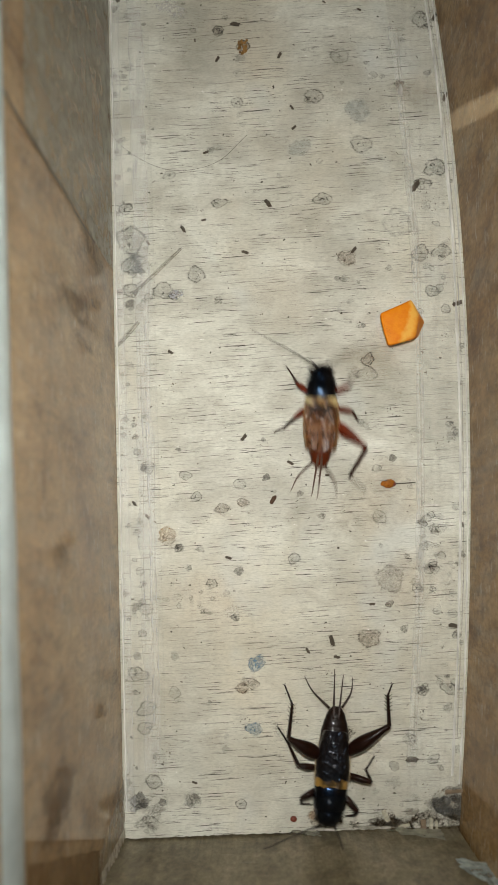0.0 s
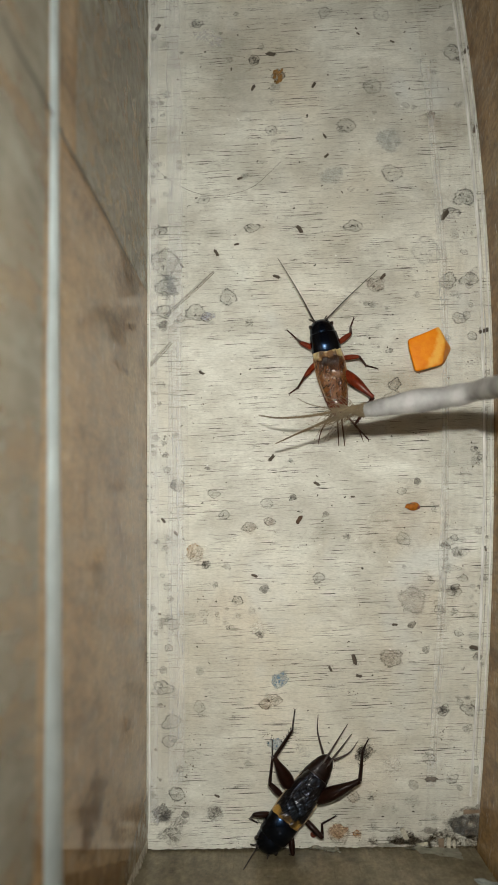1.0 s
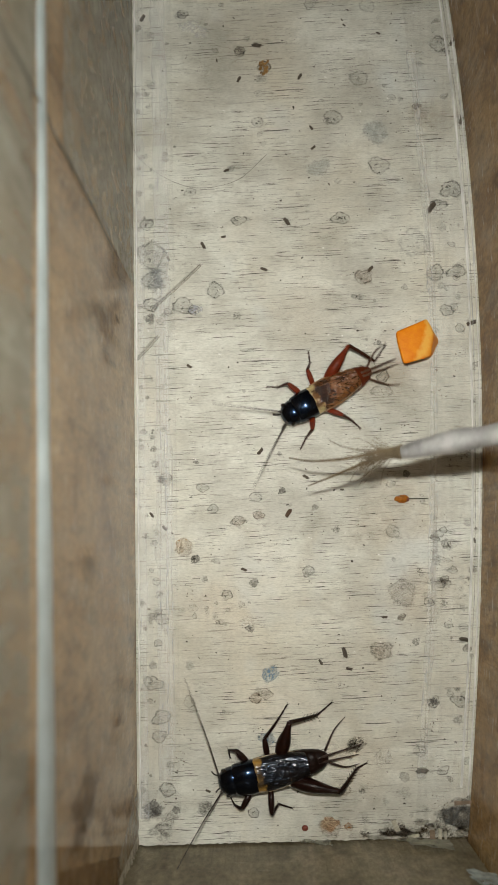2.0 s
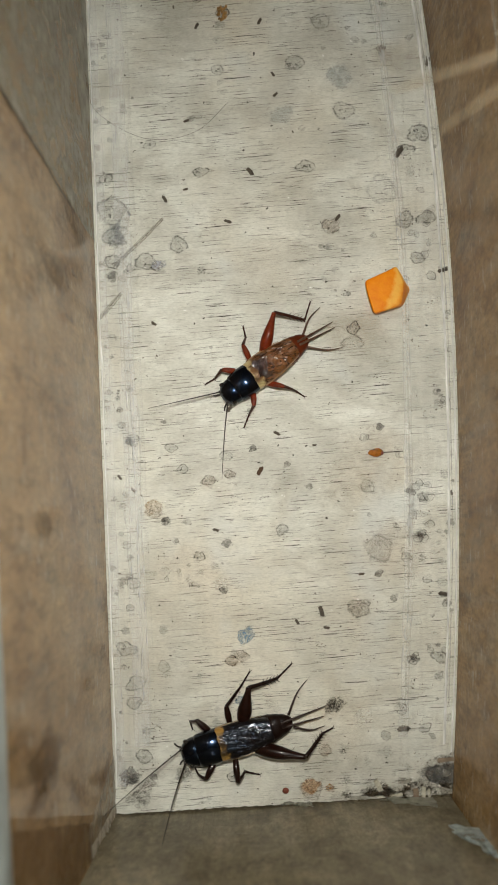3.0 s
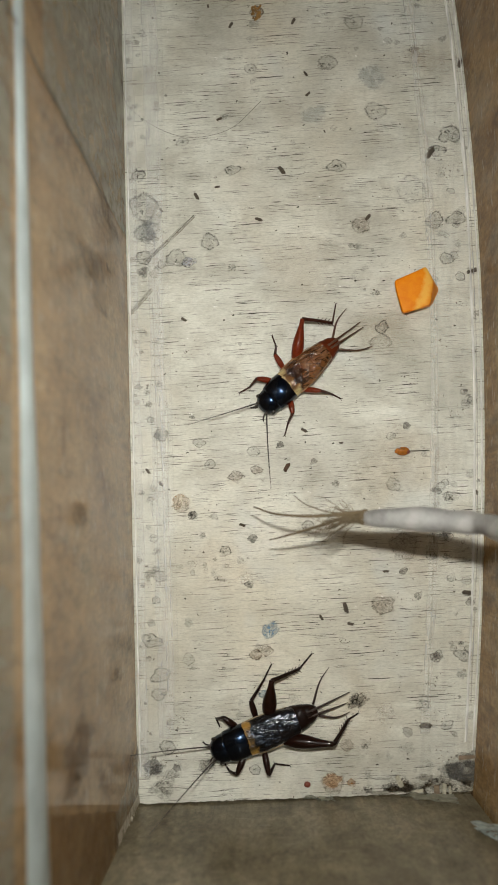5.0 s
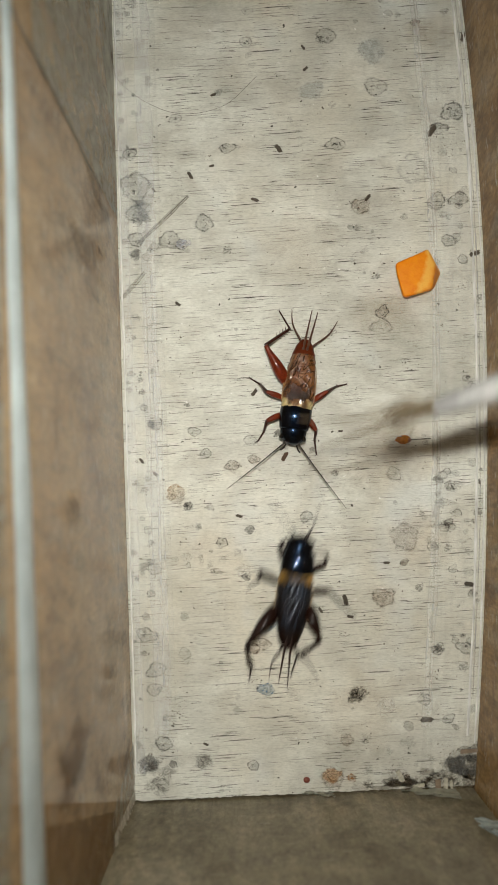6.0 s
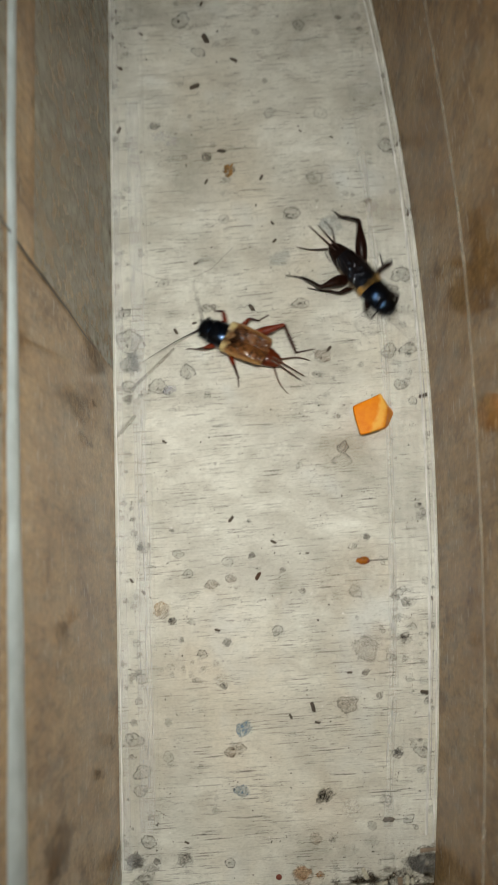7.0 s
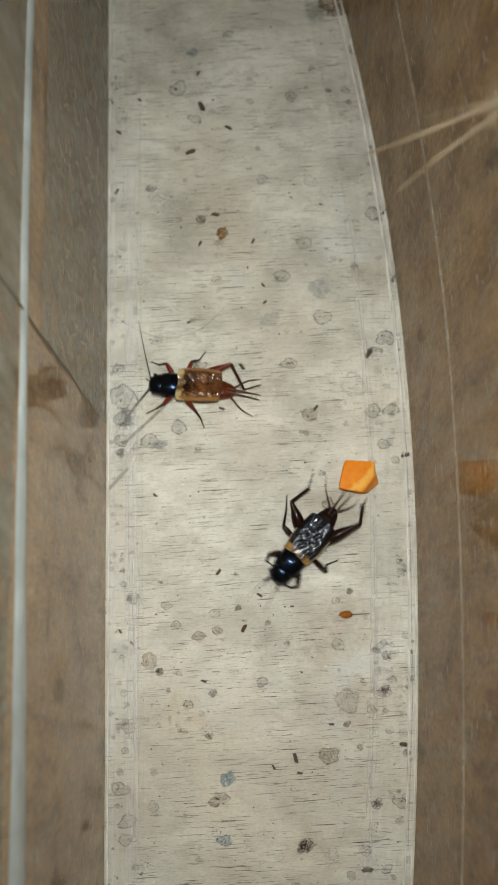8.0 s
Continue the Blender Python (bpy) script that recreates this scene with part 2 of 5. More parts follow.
RING = stain_material("dried_ring", 0.90, 0.30, 0.34, 0.70, 0.95)
BLOTCH = stain_material("dried_blotch", 0.85, 0.75, 1.1, 0.45)
GRIME = stain_material("gritty_grime", 0.75, 0.75, 1.1, 1.0)
MURK = stain_material("soft_brown_patch", 0.35, 0.85, 0.9, 0.3)
FRASS = plain("dark_frass", (0.10, 0.082, 0.060), 0.8, 0, 0.95, 1900, 1.0)
FRASS_BROWN = plain("brown_frass", (0.085, 0.045, 0.022), 0.6, 0, 0.5, 1500, 0.5)
CRACK = plain("dark_seam", (0.055, 0.05, 0.04), 0.7)
HAIR = plain("dark_hair", (0.05, 0.04, 0.03), 0.5)
BLACK = plain("glossy_black_shell", (0.0014, 0.0014, 0.0020), 0.22, 0.30, 0.4, 500, 0.03, 0.08)
k = BLACK.node_tree.nodes.new("ShaderNodeBump")
k.inputs["Strength"].default_value, k.inputs["Distance"].default_value = 0.28, 0.0009
BLACK.node_tree.links.new(noise_node(BLACK.node_tree.nodes, BLACK.node_tree.links, coords(BLACK.node_tree.nodes, BLACK.node_tree.links, (210, 170, 210)), 1, 2, 0.4), k.inputs["Height"])
BLACK.node_tree.links.new(k.outputs[0], BLACK.node_tree.nodes["Principled BSDF"].inputs["Coat Normal"])
BLACK.node_tree.nodes["Principled BSDF"].inputs["Specular IOR Level"].default_value = 0.34
BLACK.node_tree.nodes["Principled BSDF"].inputs["Specular Tint"].default_value = (0.25, 0.50, 1.0, 1)
EYE = plain("dark_eye", (0.012, 0.010, 0.009), 0.15, 1.0)
RED_LEG = plain("red_brown_leg", (0.13, 0.018, 0.005), 0.3, 0.35, 0.35, 700)
RED_DARK = plain("dark_red_shin", (0.034, 0.010, 0.006), 0.35, 0.5, 0.35, 700)
DARK_LEG = plain("dark_brown_leg", (0.011, 0.003, 0.0017), 0.3, 0.3, 0.4, 700)
DARK_SHIN = plain("blackish_shin", (0.010, 0.004, 0.003), 0.35, 0.3, 0.4, 700)
RUST = plain("rust_brown_abdomen", (0.085, 0.015, 0.004), 0.32, 0.4, 0.3, 500, 0.15)
DARK_BELLY = plain("dark_brown_abdomen", (0.008, 0.003, 0.002), 0.4, 0.3, 0.4, 900, 0.4)
FEELER = plain("dark_feeler", (0.020, 0.014, 0.010), 0.5)
TAIL = plain("brown_tail", (0.070, 0.030, 0.013), 0.5, 0, 0.3, 900)
DARK_TAIL = plain("dark_brown_tail", (0.022, 0.009, 0.005), 0.45, 0, 0.3, 900)
TAWNY_WING = wing_material("tawny_veined_wing", (0.075, 0.024, 0.008), (0.23, 0.095, 0.028), (0.38, 0.20, 0.06), (0.52, 0.42, 0.20), ((0.33, grey(0)), (0.39, grey(1))), 0.86, 0.8)
DARK_WING = wing_material("dark_veined_wing", (0.003, 0.002, 0.002), (0.007, 0.004, 0.003), (0.010, 0.006, 0.004), (0.34, 0.195, 0.042), ((0.34, grey(0)), (0.38, grey(1))), 1.0, 0.40, (95, 420, 180), 0.85)
DARK_WING.node_tree.nodes["Principled BSDF"].inputs["Coat Weight"].default_value = 0.45
DARK_WING.node_tree.nodes["Principled BSDF"].inputs["Specular IOR Level"].default_value = 0.24
DARK_WING.node_tree.nodes["Principled BSDF"].inputs["Specular Tint"].default_value = (0.45, 0.65, 1.0, 1)
WING_EDGE = plain("cream_wing_edge", (0.33, 0.25, 0.15), 0.4, 0.4)
TAN_EDGE = plain("tan_wing_edge", (0.26, 0.14, 0.055), 0.4, 0.4)
STALK = plain("grey_white_stalk", (0.31, 0.31, 0.305), 0.6, 0.0, 0.5, 140, 0.5)
FIBRE = plain("dry_straw_fibre", (0.16, 0.122, 0.072), 0.55, 0, 0.3, 200)
SPLIT_PALE = plain("pale_split_veneer", (0.42, 0.40, 0.32), 0.7, 0, 0.35, 900, 0.5)
SPLIT_RED = plain("red_brown_split_veneer", (0.21, 0.155, 0.105), 0.7, 0, 0.35, 900, 0.5)
SPLIT_GREY = plain("grey_split_veneer", (0.27, 0.26, 0.22), 0.7, 0, 0.35, 900, 0.5)
BLADE = film_material("dry_grass_blade", 0.18, (0.36, 0.34, 0.26), 0.5, (900, 900, 300))
AMBER = plain("amber_seed", (0.36, 0.12, 0.015), 0.25, 0.8, 0.4, 900)
GRAIN = plain("golden_grain", (0.24, 0.13, 0.035), 0.5, 0.2, 0.6, 900)
RED_BIT = plain("dull_red_crumb", (0.16, 0.03, 0.012), 0.4, 0.4, 0.3, 900)


for m in (RED_LEG, RED_DARK, DARK_LEG, DARK_SHIN, DARK_BELLY, RUST):
    m.node_tree.nodes["Principled BSDF"].inputs["Specular IOR Level"].default_value = 0.12


def carrot_material():
    m, n, l, b = material("cut_carrot", 0.5)
    b.inputs["Specular IOR Level"].default_value = 0.2
    flesh = ramp(n, l, noise_node(n, l, coords(n, l, (330, 330, 330)), 1, 5, 0.65), (0.3, (0.76, 0.20, 0.002)), (0.7, (0.84, 0.29, 0.004)))
    sep = n.new("ShaderNodeSeparateXYZ")
    l.new(coords(n, l, (1, 1, 1), 14), sep.inputs[0])
    wob = times(n, l, noise_node(n, l, coords(n, l, (260, 260, 260)), 1, 3), 0.006)
    core = ramp(n, l, times(n, l, times(n, l, times(n, l, sep.outputs[0], wob, "ADD"), 0.005, "ADD"), 60.0), (0.48, grey(0)), (0.56, grey(0.75)), (0.62, grey(0.75)), (0.70, grey(0.1)))
    l.new(mix(n, l, core, flesh, (0.86, 0.50, 0.10)), b.inputs["Base Color"])
    bump(n, l, b, noise_node(n, l, coords(n, l, (900, 900, 900)), 1, 3), 0.35, 0.0004)
    return m


CARROT = carrot_material()


# ---- shapes ----
def part(name, bm, mat, parent=None, label="", smooth=True):
    me = bpy.data.meshes.new(name)
    if smooth:
        for f in bm.faces:
            f.smooth = True
    bm.to_mesh(me)
    bm.free()
    me.materials.append(mat)
    ob = new(name, me)
    if parent:
        ob.parent = parent
    return tagged(ob, label)


def spline(pts, k):
    """k points a stretch along a smooth line through pts."""
    p = [Vector(q) for q in pts]
    p = [p[0] * 2 - p[1]] + p + [p[-1] * 2 - p[-2]]
    out = []
    for i in range(1, len(p) - 2):
        a, b, c, d = p[i - 1:i + 3]
        for j in range(k):
            t = j / k
            out.append(0.5 * (2 * b + (c - a) * t + (2 * a - 5 * b + 4 * c - d) * t * t + (3 * b - a - 3 * c + d) * t ** 3))
    return out + [p[-2]]


def tube(bm, pts, radius, seg=8):
    """A closed tube; radius: a function of 0..1 along it."""
    pts = [Vector(p) for p in pts]
    rings, up = [], Vector((0.13, 0.21, 0.97))
    for i, p in enumerate(pts):
        d = (pts[min(i + 1, len(pts) - 1)] - pts[max(i - 1, 0)]).normalized()
        s = d.cross(up).normalized()
        w = s.cross(d)
        r = radius(i / (len(pts) - 1))
        rings.append([bm.verts.new(p + r * (math.cos(2 * math.pi * j / seg) * s + math.sin(2 * math.pi * j / seg) * w)) for j in range(seg)])
    for a, b in zip(rings, rings[1:]):
        for j in range(seg):
            bm.faces.new((a[j], a[(j + 1) % seg], b[(j + 1) % seg], b[j]))
    bm.faces.new(rings[0][::-1]), bm.faces.new(rings[-1])
    return bm


def loft(sections, seg=20, power=2.3):
    """A body along x: sections of x, half width, top, bottom."""
    bm, rings = bmesh.new(), []
    for x, hw, top, bot in sections:
        cz, hh, ring = (top + bot) / 2, (top - bot) / 2, []
        for j in range(seg):
            c, s = math.cos(2 * math.pi * j / seg), math.sin(2 * math.pi * j / seg)
            ring.append(bm.verts.new((x, hw * math.copysign(abs(c) ** (2 / power), c), cz + hh * math.copysign(abs(s) ** (2 / power), s))))
        rings.append(ring)
    for a, b in zip(rings, rings[1:]):
        for j in range(seg):
            bm.faces.new((a[j], b[j], b[(j + 1) % seg], a[(j + 1) % seg]))
    bm.faces.new(rings[0]), bm.faces.new(rings[-1][::-1])
    bmesh.ops.scale(bm, vec=(MM, MM, MM), verts=bm.verts)
    bmesh.ops.recalc_face_normals(bm, faces=bm.faces)
    return bm


def smooth_sections(keys, k=4):
    """More sections between the given ones."""
    return [tuple(v) for v in np_spline(keys, k)]


def np_spline(keys, k):
    a = np.array(keys, float)
    a = np.vstack([2 * a[0] - a[1], a, 2 * a[-1] - a[-2]])
    out = []
    for i in range(1, len(a) - 2):
        p, q, r, s = a[i - 1:i + 3]
        for j in range(k):
            t = j / k
            out.append(0.5 * (2 * q + (r - p) * t + (2 * p - 5 * q + 4 * r - s) * t * t + (3 * q - p - 3 * r + s) * t ** 3))
    return out + [a[-2]]


def sheet(rows, thick=0.0, direction=None):
    """A grid of points as a sheet; with a thickness it is a closed slab."""
    bm = bmesh.new()
    g = [[bm.verts.new(p) for p in row] for row in rows]
    for a, b in zip(g, g[1:]):
        for j in range(len(a) - 1):
            bm.faces.new((a[j], a[j + 1], b[j + 1], b[j]))
    if thick:
        d = Vector(direction) * thick
        h = [[bm.verts.new(v.co + d) for v in row] for row in g]
        for a, b in zip(h, h[1:]):
            for j in range(len(a) - 1):
                bm.faces.new((a[j], b[j], b[j + 1], a[j + 1]))
        rim = lambda q: q[0] + [r[-1] for r in q[1:]] + q[-1][-2::-1] + [r[0] for r in q[-2:0:-1]]
        u, w = rim(g), rim(h)
        for j in range(len(u)):
            k = (j + 1) % len(u)
            bm.faces.new((u[j], w[j], w[k], u[k]))
    bmesh.ops.recalc_face_normals(bm, faces=bm.faces)
    return bm


# ---- the box ----
def left_x(y):
    return -0.0297 - 0.0405 * (y - 0.016)


def right_x(y):
    return 0.0683 - (0.55 if y > 0.035 else 0.40) * (y - 0.035) ** 2


def near_y(x):
    return -0.0876 + 0.049 * (x + 0.0237)


FAR, TOP = 0.31, 0.135


def steps(a, b, n):
    return [a + (b - a) * i / n for i in range(n + 1)]


def rag(x, k=900.0, size=0.0005):
    return size * noise.noise((x * k, 3.1, 0.7)) + 0.6 * size * noise.noise((x * k * 3.3, 8.1, 0.2))


def build_floor():
    rows = []
    for i in range(61):
        v = i / 60
        row = []
        for s in steps(0, 1, 90):
            x0 = left_x(-0.0876) + s * (right_x(-0.083) - left_x(-0.0876))
            y = near_y(x0) + rag(x0, 900.0, 0.00030) + 0.00055 + v * (FAR - near_y(x0))
            lx, rx = left_x(y) + 0.0001, right_x(y) - 0.0001
            row.append((lx + s * (rx - lx), y, 0.0))
        rows.append(row)
    ob = part("floor", sheet(rows, 0.006, (0, 0, -1)), FLOOR, smooth=False)
    return tagged(ob, "pale worn plywood floor of the box, stained and scratched", "floor", kind="structure")


floor = build_floor()


def build_wall(name, xs, outward, mat, label, ys):
    rows = [[(xs(y), y, z) for z in steps(-0.006, TOP, 12)] for y in ys]
    return tagged(part(name, sheet(rows, 0.008, (outward, 0, 0)), mat, smooth=False), label, "wall", kind="structure")


wall_left = build_wall("wall_left", left_x, -1, WALL, "brown wooden side wall of the box lined with clear film", steps(-0.098, FAR + 0.01, 24))
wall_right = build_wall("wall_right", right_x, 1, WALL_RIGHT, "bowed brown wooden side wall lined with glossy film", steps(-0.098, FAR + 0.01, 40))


def cross_wall(name, y_of, outward, mat, label):
    ya = y_of(0)
    rows = [[(x, y_of(x), z) for z in steps(-0.006, TOP - 0.001, 12)] for x in steps(left_x(ya) + 0.0002, right_x(ya) - 0.0002, 24)]
    return tagged(part(name, sheet(rows, 0.008, (0, outward, 0)), mat, smooth=False), label, "wall", kind="structure")


wall_near = cross_wall("wall_near", near_y, -1, END_WALL, "grey-brown wooden end wall behind glossy film")
wall_far = cross_wall("wall_far", lambda x: FAR + 0.0005, 1, END_WALL, "grey-brown wooden far end wall of the box")

bm = bmesh.new()
bmesh.ops.create_cube(bm, size=1, matrix=pose(0.015, 0.11, -0.0165) @ Matrix.Diagonal((1.2, 1.2, 0.02, 1)))
tagged(part("table", bm, TABLE, smooth=False), "dark table top under the box", "table", kind="structure")

# plastic beads that run along the walls
def bead_half(y):
    return max(0.0030, 0.0045 - 0.026 * y)


rows = [[(left_x(y) + 0.0006 * math.sin(math.pi * q), y, 0.0985 + 0.055 * min(y, 0.09) + bead_half(y) * (q - 0.5) * 2 * (1 - 0.12 * noise.noise((y * 60, 0, 0))) + 0.0007 * noise.noise((y * 25, 5, 0))) for q in steps(0, 1, 6)] for y in steps(-0.085, FAR - 0.002, 60)]
tagged(part("bead", sheet(rows), BEAD, wall_left), "grey-white plastic bead along the wall")
rows = [[(right_x(y) - 0.0006 * math.sin(math.pi * q), y, 0.0560 + 0.0008 * (q - 0.5) * 2 + 0.0012 * noise.noise((y * 18, 2, 0))) for q in steps(0, 1, 4)] for y in steps(-0.085, FAR - 0.002, 60)]
tagged(part("bead", sheet(rows), LINE, wall_right), "thin pale bead along the wall")

# hazy film on the upper stretch of the side wall, and the dark seam at its end
rows = [[(left_x(y) + 0.0003 + 0.0001 * noise.noise((y * 90, z * 90, 0)), y, z) for z in steps(0.0005, 0.088, 16)] for y in steps(0.0665, FAR - 0.01, 30)]
tagged(part("film", sheet(rows), HAZE, wall_left), "hazy grey film on the wood")
rows = [[(left_x(y) + 0.0003, y, z) for z in steps(0.108, TOP - 0.001, 4)] for y in steps(-0.085, FAR - 0.01, 30)]
tagged(part("film", sheet(rows), UPPER, wall_left), "dull grey film above the bead")
rows = [[(left_x(0.066) + 0.00035, 0.0658 + 0.0006 * noise.noise((z * 60, 1, 1)) + w * 0.00030 * (0.5 + 7 * z), z) for w in (-1, 1)] for z in steps(0.026, TOP - 0.004, 24)]
tagged(part("seam", sheet(rows), CRACK, wall_left), "dark seam in the wall")


# clear tape over both long joints, folded up the walls, with pale creases and painted glare
def tape(parent, edge, side, width):
    across = [(width * (1 - q), 0.00035 + 0.0002 * (1 - q)) for q in steps(0, 1, 8)]
    rows = [[(edge(y) - side * d, y, z + 0.0001 * noise.noise((y * 140, d * 900, z * 500))) for d, z in across] for y in steps(-0.080, FAR - 0.012, 70)]
    tagged(part("tape", sheet(rows), TAPE, parent), "clear tape over the joint")


# a white strip: crease of the tape, its glare put into the colour
def crease(parent, edge, side, d, half, wander, y0, y1, z=0.0007, seed=0.0, mat=None):
    rows = []
    for y in steps(y0, y1, 110):
        c = d + wander * noise.noise((y * 30, seed, 0)) + 0.3 * wander * noise.noise((y * 160, seed, 3))
        w = half * (0.65 + 0.7 * abs(noise.noise((y * 70, seed, 7))))
        rows.append([(edge(y) - side * (c + w * q), y, z + 0.0003 * (1 - q * q)) for q in (-1, -0.5, 0, 0.5, 1)])
    tagged(part("crease", sheet(rows), mat or CREASE, parent), "whitish tape crease with painted glare")


tape(floor, right_x, 1, 0.0145)
tape(floor, left_x, -1, 0.012)
crease(floor, right_x, 1, 0.0010, 0.00032, 0.00015, -0.072, 0.25, seed=1.0)
crease(floor, right_x, 1, 0.0030, 0.00045, 0.0003, -0.070, 0.25, seed=2.0)
crease(floor, right_x, 1, 0.0138, 0.00150, 0.0002, -0.068, 0.14, seed=3.0, mat=SOFT)
crease(floor, right_x, 1, 0.0136, 0.00030, 0.0003, -0.060, 0.13, seed=3.5, mat=SOFT)
crease(floor, left_x, -1, 0.0010, 0.00032, 0.0003, -0.080, 0.25, seed=4.0)
crease(floor, left_x, -1, 0.0082, 0.00280, 0.0007, -0.070, 0.16, seed=6.0, mat=PATCHY)
crease(floor, left_x, -1, 0.0022, 0.00150, 0.0004, -0.080, 0.24, seed=8.0, mat=PATCHY)

for d, half, y0, y1, seed in ((0.0090, 0.00050, -0.058, 0.060, 11.0), (0.0074, 0.00030, -0.030, 0.050, 12.0), (0.0104, 0.00035, -0.050, 0.020, 13.0)):
    crease(floor, left_x, -1, d, half, 0.0005, y0, y1, seed=seed, mat=STREAK)
crease(floor, right_x, 1, 0.0022, 0.00022, 0.0003, -0.060, 0.20, seed=15.0, mat=STREAK)

# torn scraps of tape on the end wall
def scrap(parent, x0, x1, z0, z1, mat, label, seed):
    rows = []
    for s in steps(0, 1, 10):
        x = x0 + s * (x1 - x0)
        rows.append([(x + 0.0015 * noise.noise((s * 4, q * 4, seed)), near_y(x) + 0.0012 + 0.0006 * noise.noise((s * 5, q * 3, seed + 4)), z0 + (q * 0.85 + 0.15 * s) * (z1 - z0) * (0.25 + 0.75 * s) + 0.0022 * noise.noise((s * 6, q * 2, seed + 9))) for q in steps(0, 1, 6)])
    tagged(part("tape_scrap", sheet(rows), mat, parent), label)


rows = [[(left_x(-0.085) + 0.0006 + 0.0007 * abs(noise.noise((z * 420, q, 2))) * q, -0.0850 - 0.0026 * q + 0.0012 + 0.0016 * q * noise.noise((z * 700, 4, q)), z) for q in steps(0, 1, 4)] for z in steps(0.001, 0.032, 50)]
tagged(part("torn_film", sheet(rows), TORN, wall_left), "ragged torn edge of film in the corner")
rows = []
for z in steps(0.0008, 0.034, 16):
    y1 = -0.0715 - 0.24 * z + 0.0005 * noise.noise((z * 300, 2, 1))
    rows.append([(left_x(y) + 0.0006 + 0.0002 * noise.noise((y * 300, z * 300, 4)), y, z) for y in steps(-0.0868, y1, 8)])
tagged(part("film_fold", sheet(rows), FOLD, wall_left), "paler fold of film in the corner")
scrap(wall_near, 0.0565, 0.0640, 0.024, 0.050, SHRED, "torn bluish white scrap of tape", 1.0)
scrap(wall_near, 0.043, 0.057, 0.002, 0.012, HAZE, "greyish scrap of film", 5.0)
scrap(wall_near, 0.018, 0.026, 0.001, 0.006, HAZE, "greyish scrap of film", 8.0)


# ---- stains on the floor and the wall ----
def stain_mesh(seed, squash=1.0):
    bm = bmesh.new()
    uv = bm.loops.layers.uv.new("UVMap")
    seg, radii = 40, (0.0, 0.4, 0.7, 0.85, 1.0)
    wob = [1 + 0.34 * noise.noise((math.cos(a) * 1.0, math.sin(a) * 1.0, seed)) + 0.12 * noise.noise((math.cos(a) * 2.6, math.sin(a) * 2.6, seed + 9)) + 0.03 * noise.noise((math.cos(a) * 6, math.sin(a) * 6, seed + 5)) for a in (2 * math.pi * j / seg for j in range(seg))]
    mid = bm.verts.new((0, 0, 0))
    rings = [[bm.verts.new((r * wob[j] * math.cos(2 * math.pi * j / seg), squash * r * wob[j] * math.sin(2 * math.pi * j / seg), 0)) for j in range(seg)] for r in radii[1:]]
    level = {mid: 0.0}
    for r, ring in zip(radii[1:], rings):
        for v in ring:
            level[v] = r
    for j in range(seg):
        k = (j + 1) % seg
        bm.faces.new((mid, rings[0][j], rings[0][k]))
        for a, b in zip(rings, rings[1:]):
            bm.faces.new((a[j], b[j], b[k], a[k]))
    for f in bm.faces:
        for q in f.loops:
            q[uv].uv = (level[q.vert], 0.5)
    me = bpy.data.meshes.new("stain")
    bm.to_mesh(me)
    bm.free()
    return me


STAINS = [stain_mesh(s * 3.7, q) for s, q in ((1, 0.9), (2, 0.75), (3, 1.0), (4, 0.65), (5, 0.85), (6, 0.8), (7, 0.95))]
laid = 0


def stain(x, y, r, strength, colour, mat, parent=floor):
    global laid
    me = STAINS[laid % 7]
    if mat.name not in me.materials:
        me.materials.append(mat)
    ob = new("stain", me)
    ob.material_slots[0].link = "OBJECT"
    ob.material_slots[0].material = mat
    ob.parent = parent
    ob.matrix_basis = pose(x * MM, y * MM, 0.00010 + 0.000012 * (laid % 9), 0, 0, random.uniform(-25, 25) + 180 * (laid % 2)) @ Matrix.Diagonal((r * MM * 1.12, r * MM * 1.12, 1, 1))
    ob.color = (*colour, min(1.0, strength))
    laid += 1
    return ob


RINGS_LOWER = [
    (40.3, 41.4, 2, 0.9), (40, 37.4, 3.1, 0.35), (-20.7, 11.3, 2, 0.9), (-10.4, 8.9, 1.9, 0.5), (-7.2, 3.1, 1.6, 0.7),
    (4.8, 6.6, 1.9, 0.4), (-20.7, -27.5, 1.8, 0.4), (-21.5, -33.9, 1.2, 0.8), (-22.4, -44.7, 2.9, 0.5), (-12.4, -49.5, 1.8, 0.4),
    (-19.9, -53.6, 2.9, 0.5), (-20.3, -58.7, 2.1, 0.5), (-17.8, -72.5, 2.4, 0.5), (5.6, -78, 1.5, 0.6), (53.9, -48.1, 1.8, 1),
    (60.7, -47.8, 2.4, 0.5), (50, -61, 1.8, 0.5), (56.2, -66, 1.8, 0.6), (64.6, 20.7, 1.5, 0.6), (42.4, 11, 1.4, 0.4),
    (42.9, -2.2, 2, 0.3), (19.5, -13.7, 1.8, 0.5),
]
RINGS_UPPER = [
    (-1.6, 87.1, 2.3, 0.9), (-7.9, 66.1, 2.7, 0.9), (28.1, 88.2, 2.9, 0.6), (39.2, 104.5, 3.2, 0.5), (25.5, 119.2, 2.9, 0.5),
    (3.4, 117.4, 1.8, 0.5), (55.5, 72.1, 2.7, 0.9), (61.4, 72.6, 2.9, 0.9), (-27, 76.3, 4.5, 0.5), (-26.1, 68.9, 3.9, 0.4),
    (-17.4, 61.4, 3, 0.7), (-13.9, 60.1, 1.9, 0.7), (58.4, 61.1, 1.9, 0.7), (60, 97.2, 3.2, 0.7), (56.4, 92.5, 2.6, 0.7),
    (49.3, 80.9, 4.5, 0.3), (-16, 95.6, 2, 0.4), (-28.5, 85.6, 2.1, 0.8), (-2.5, 139.3, 1.7, 1), (-26.4, 61.4, 2.2, 1),
]
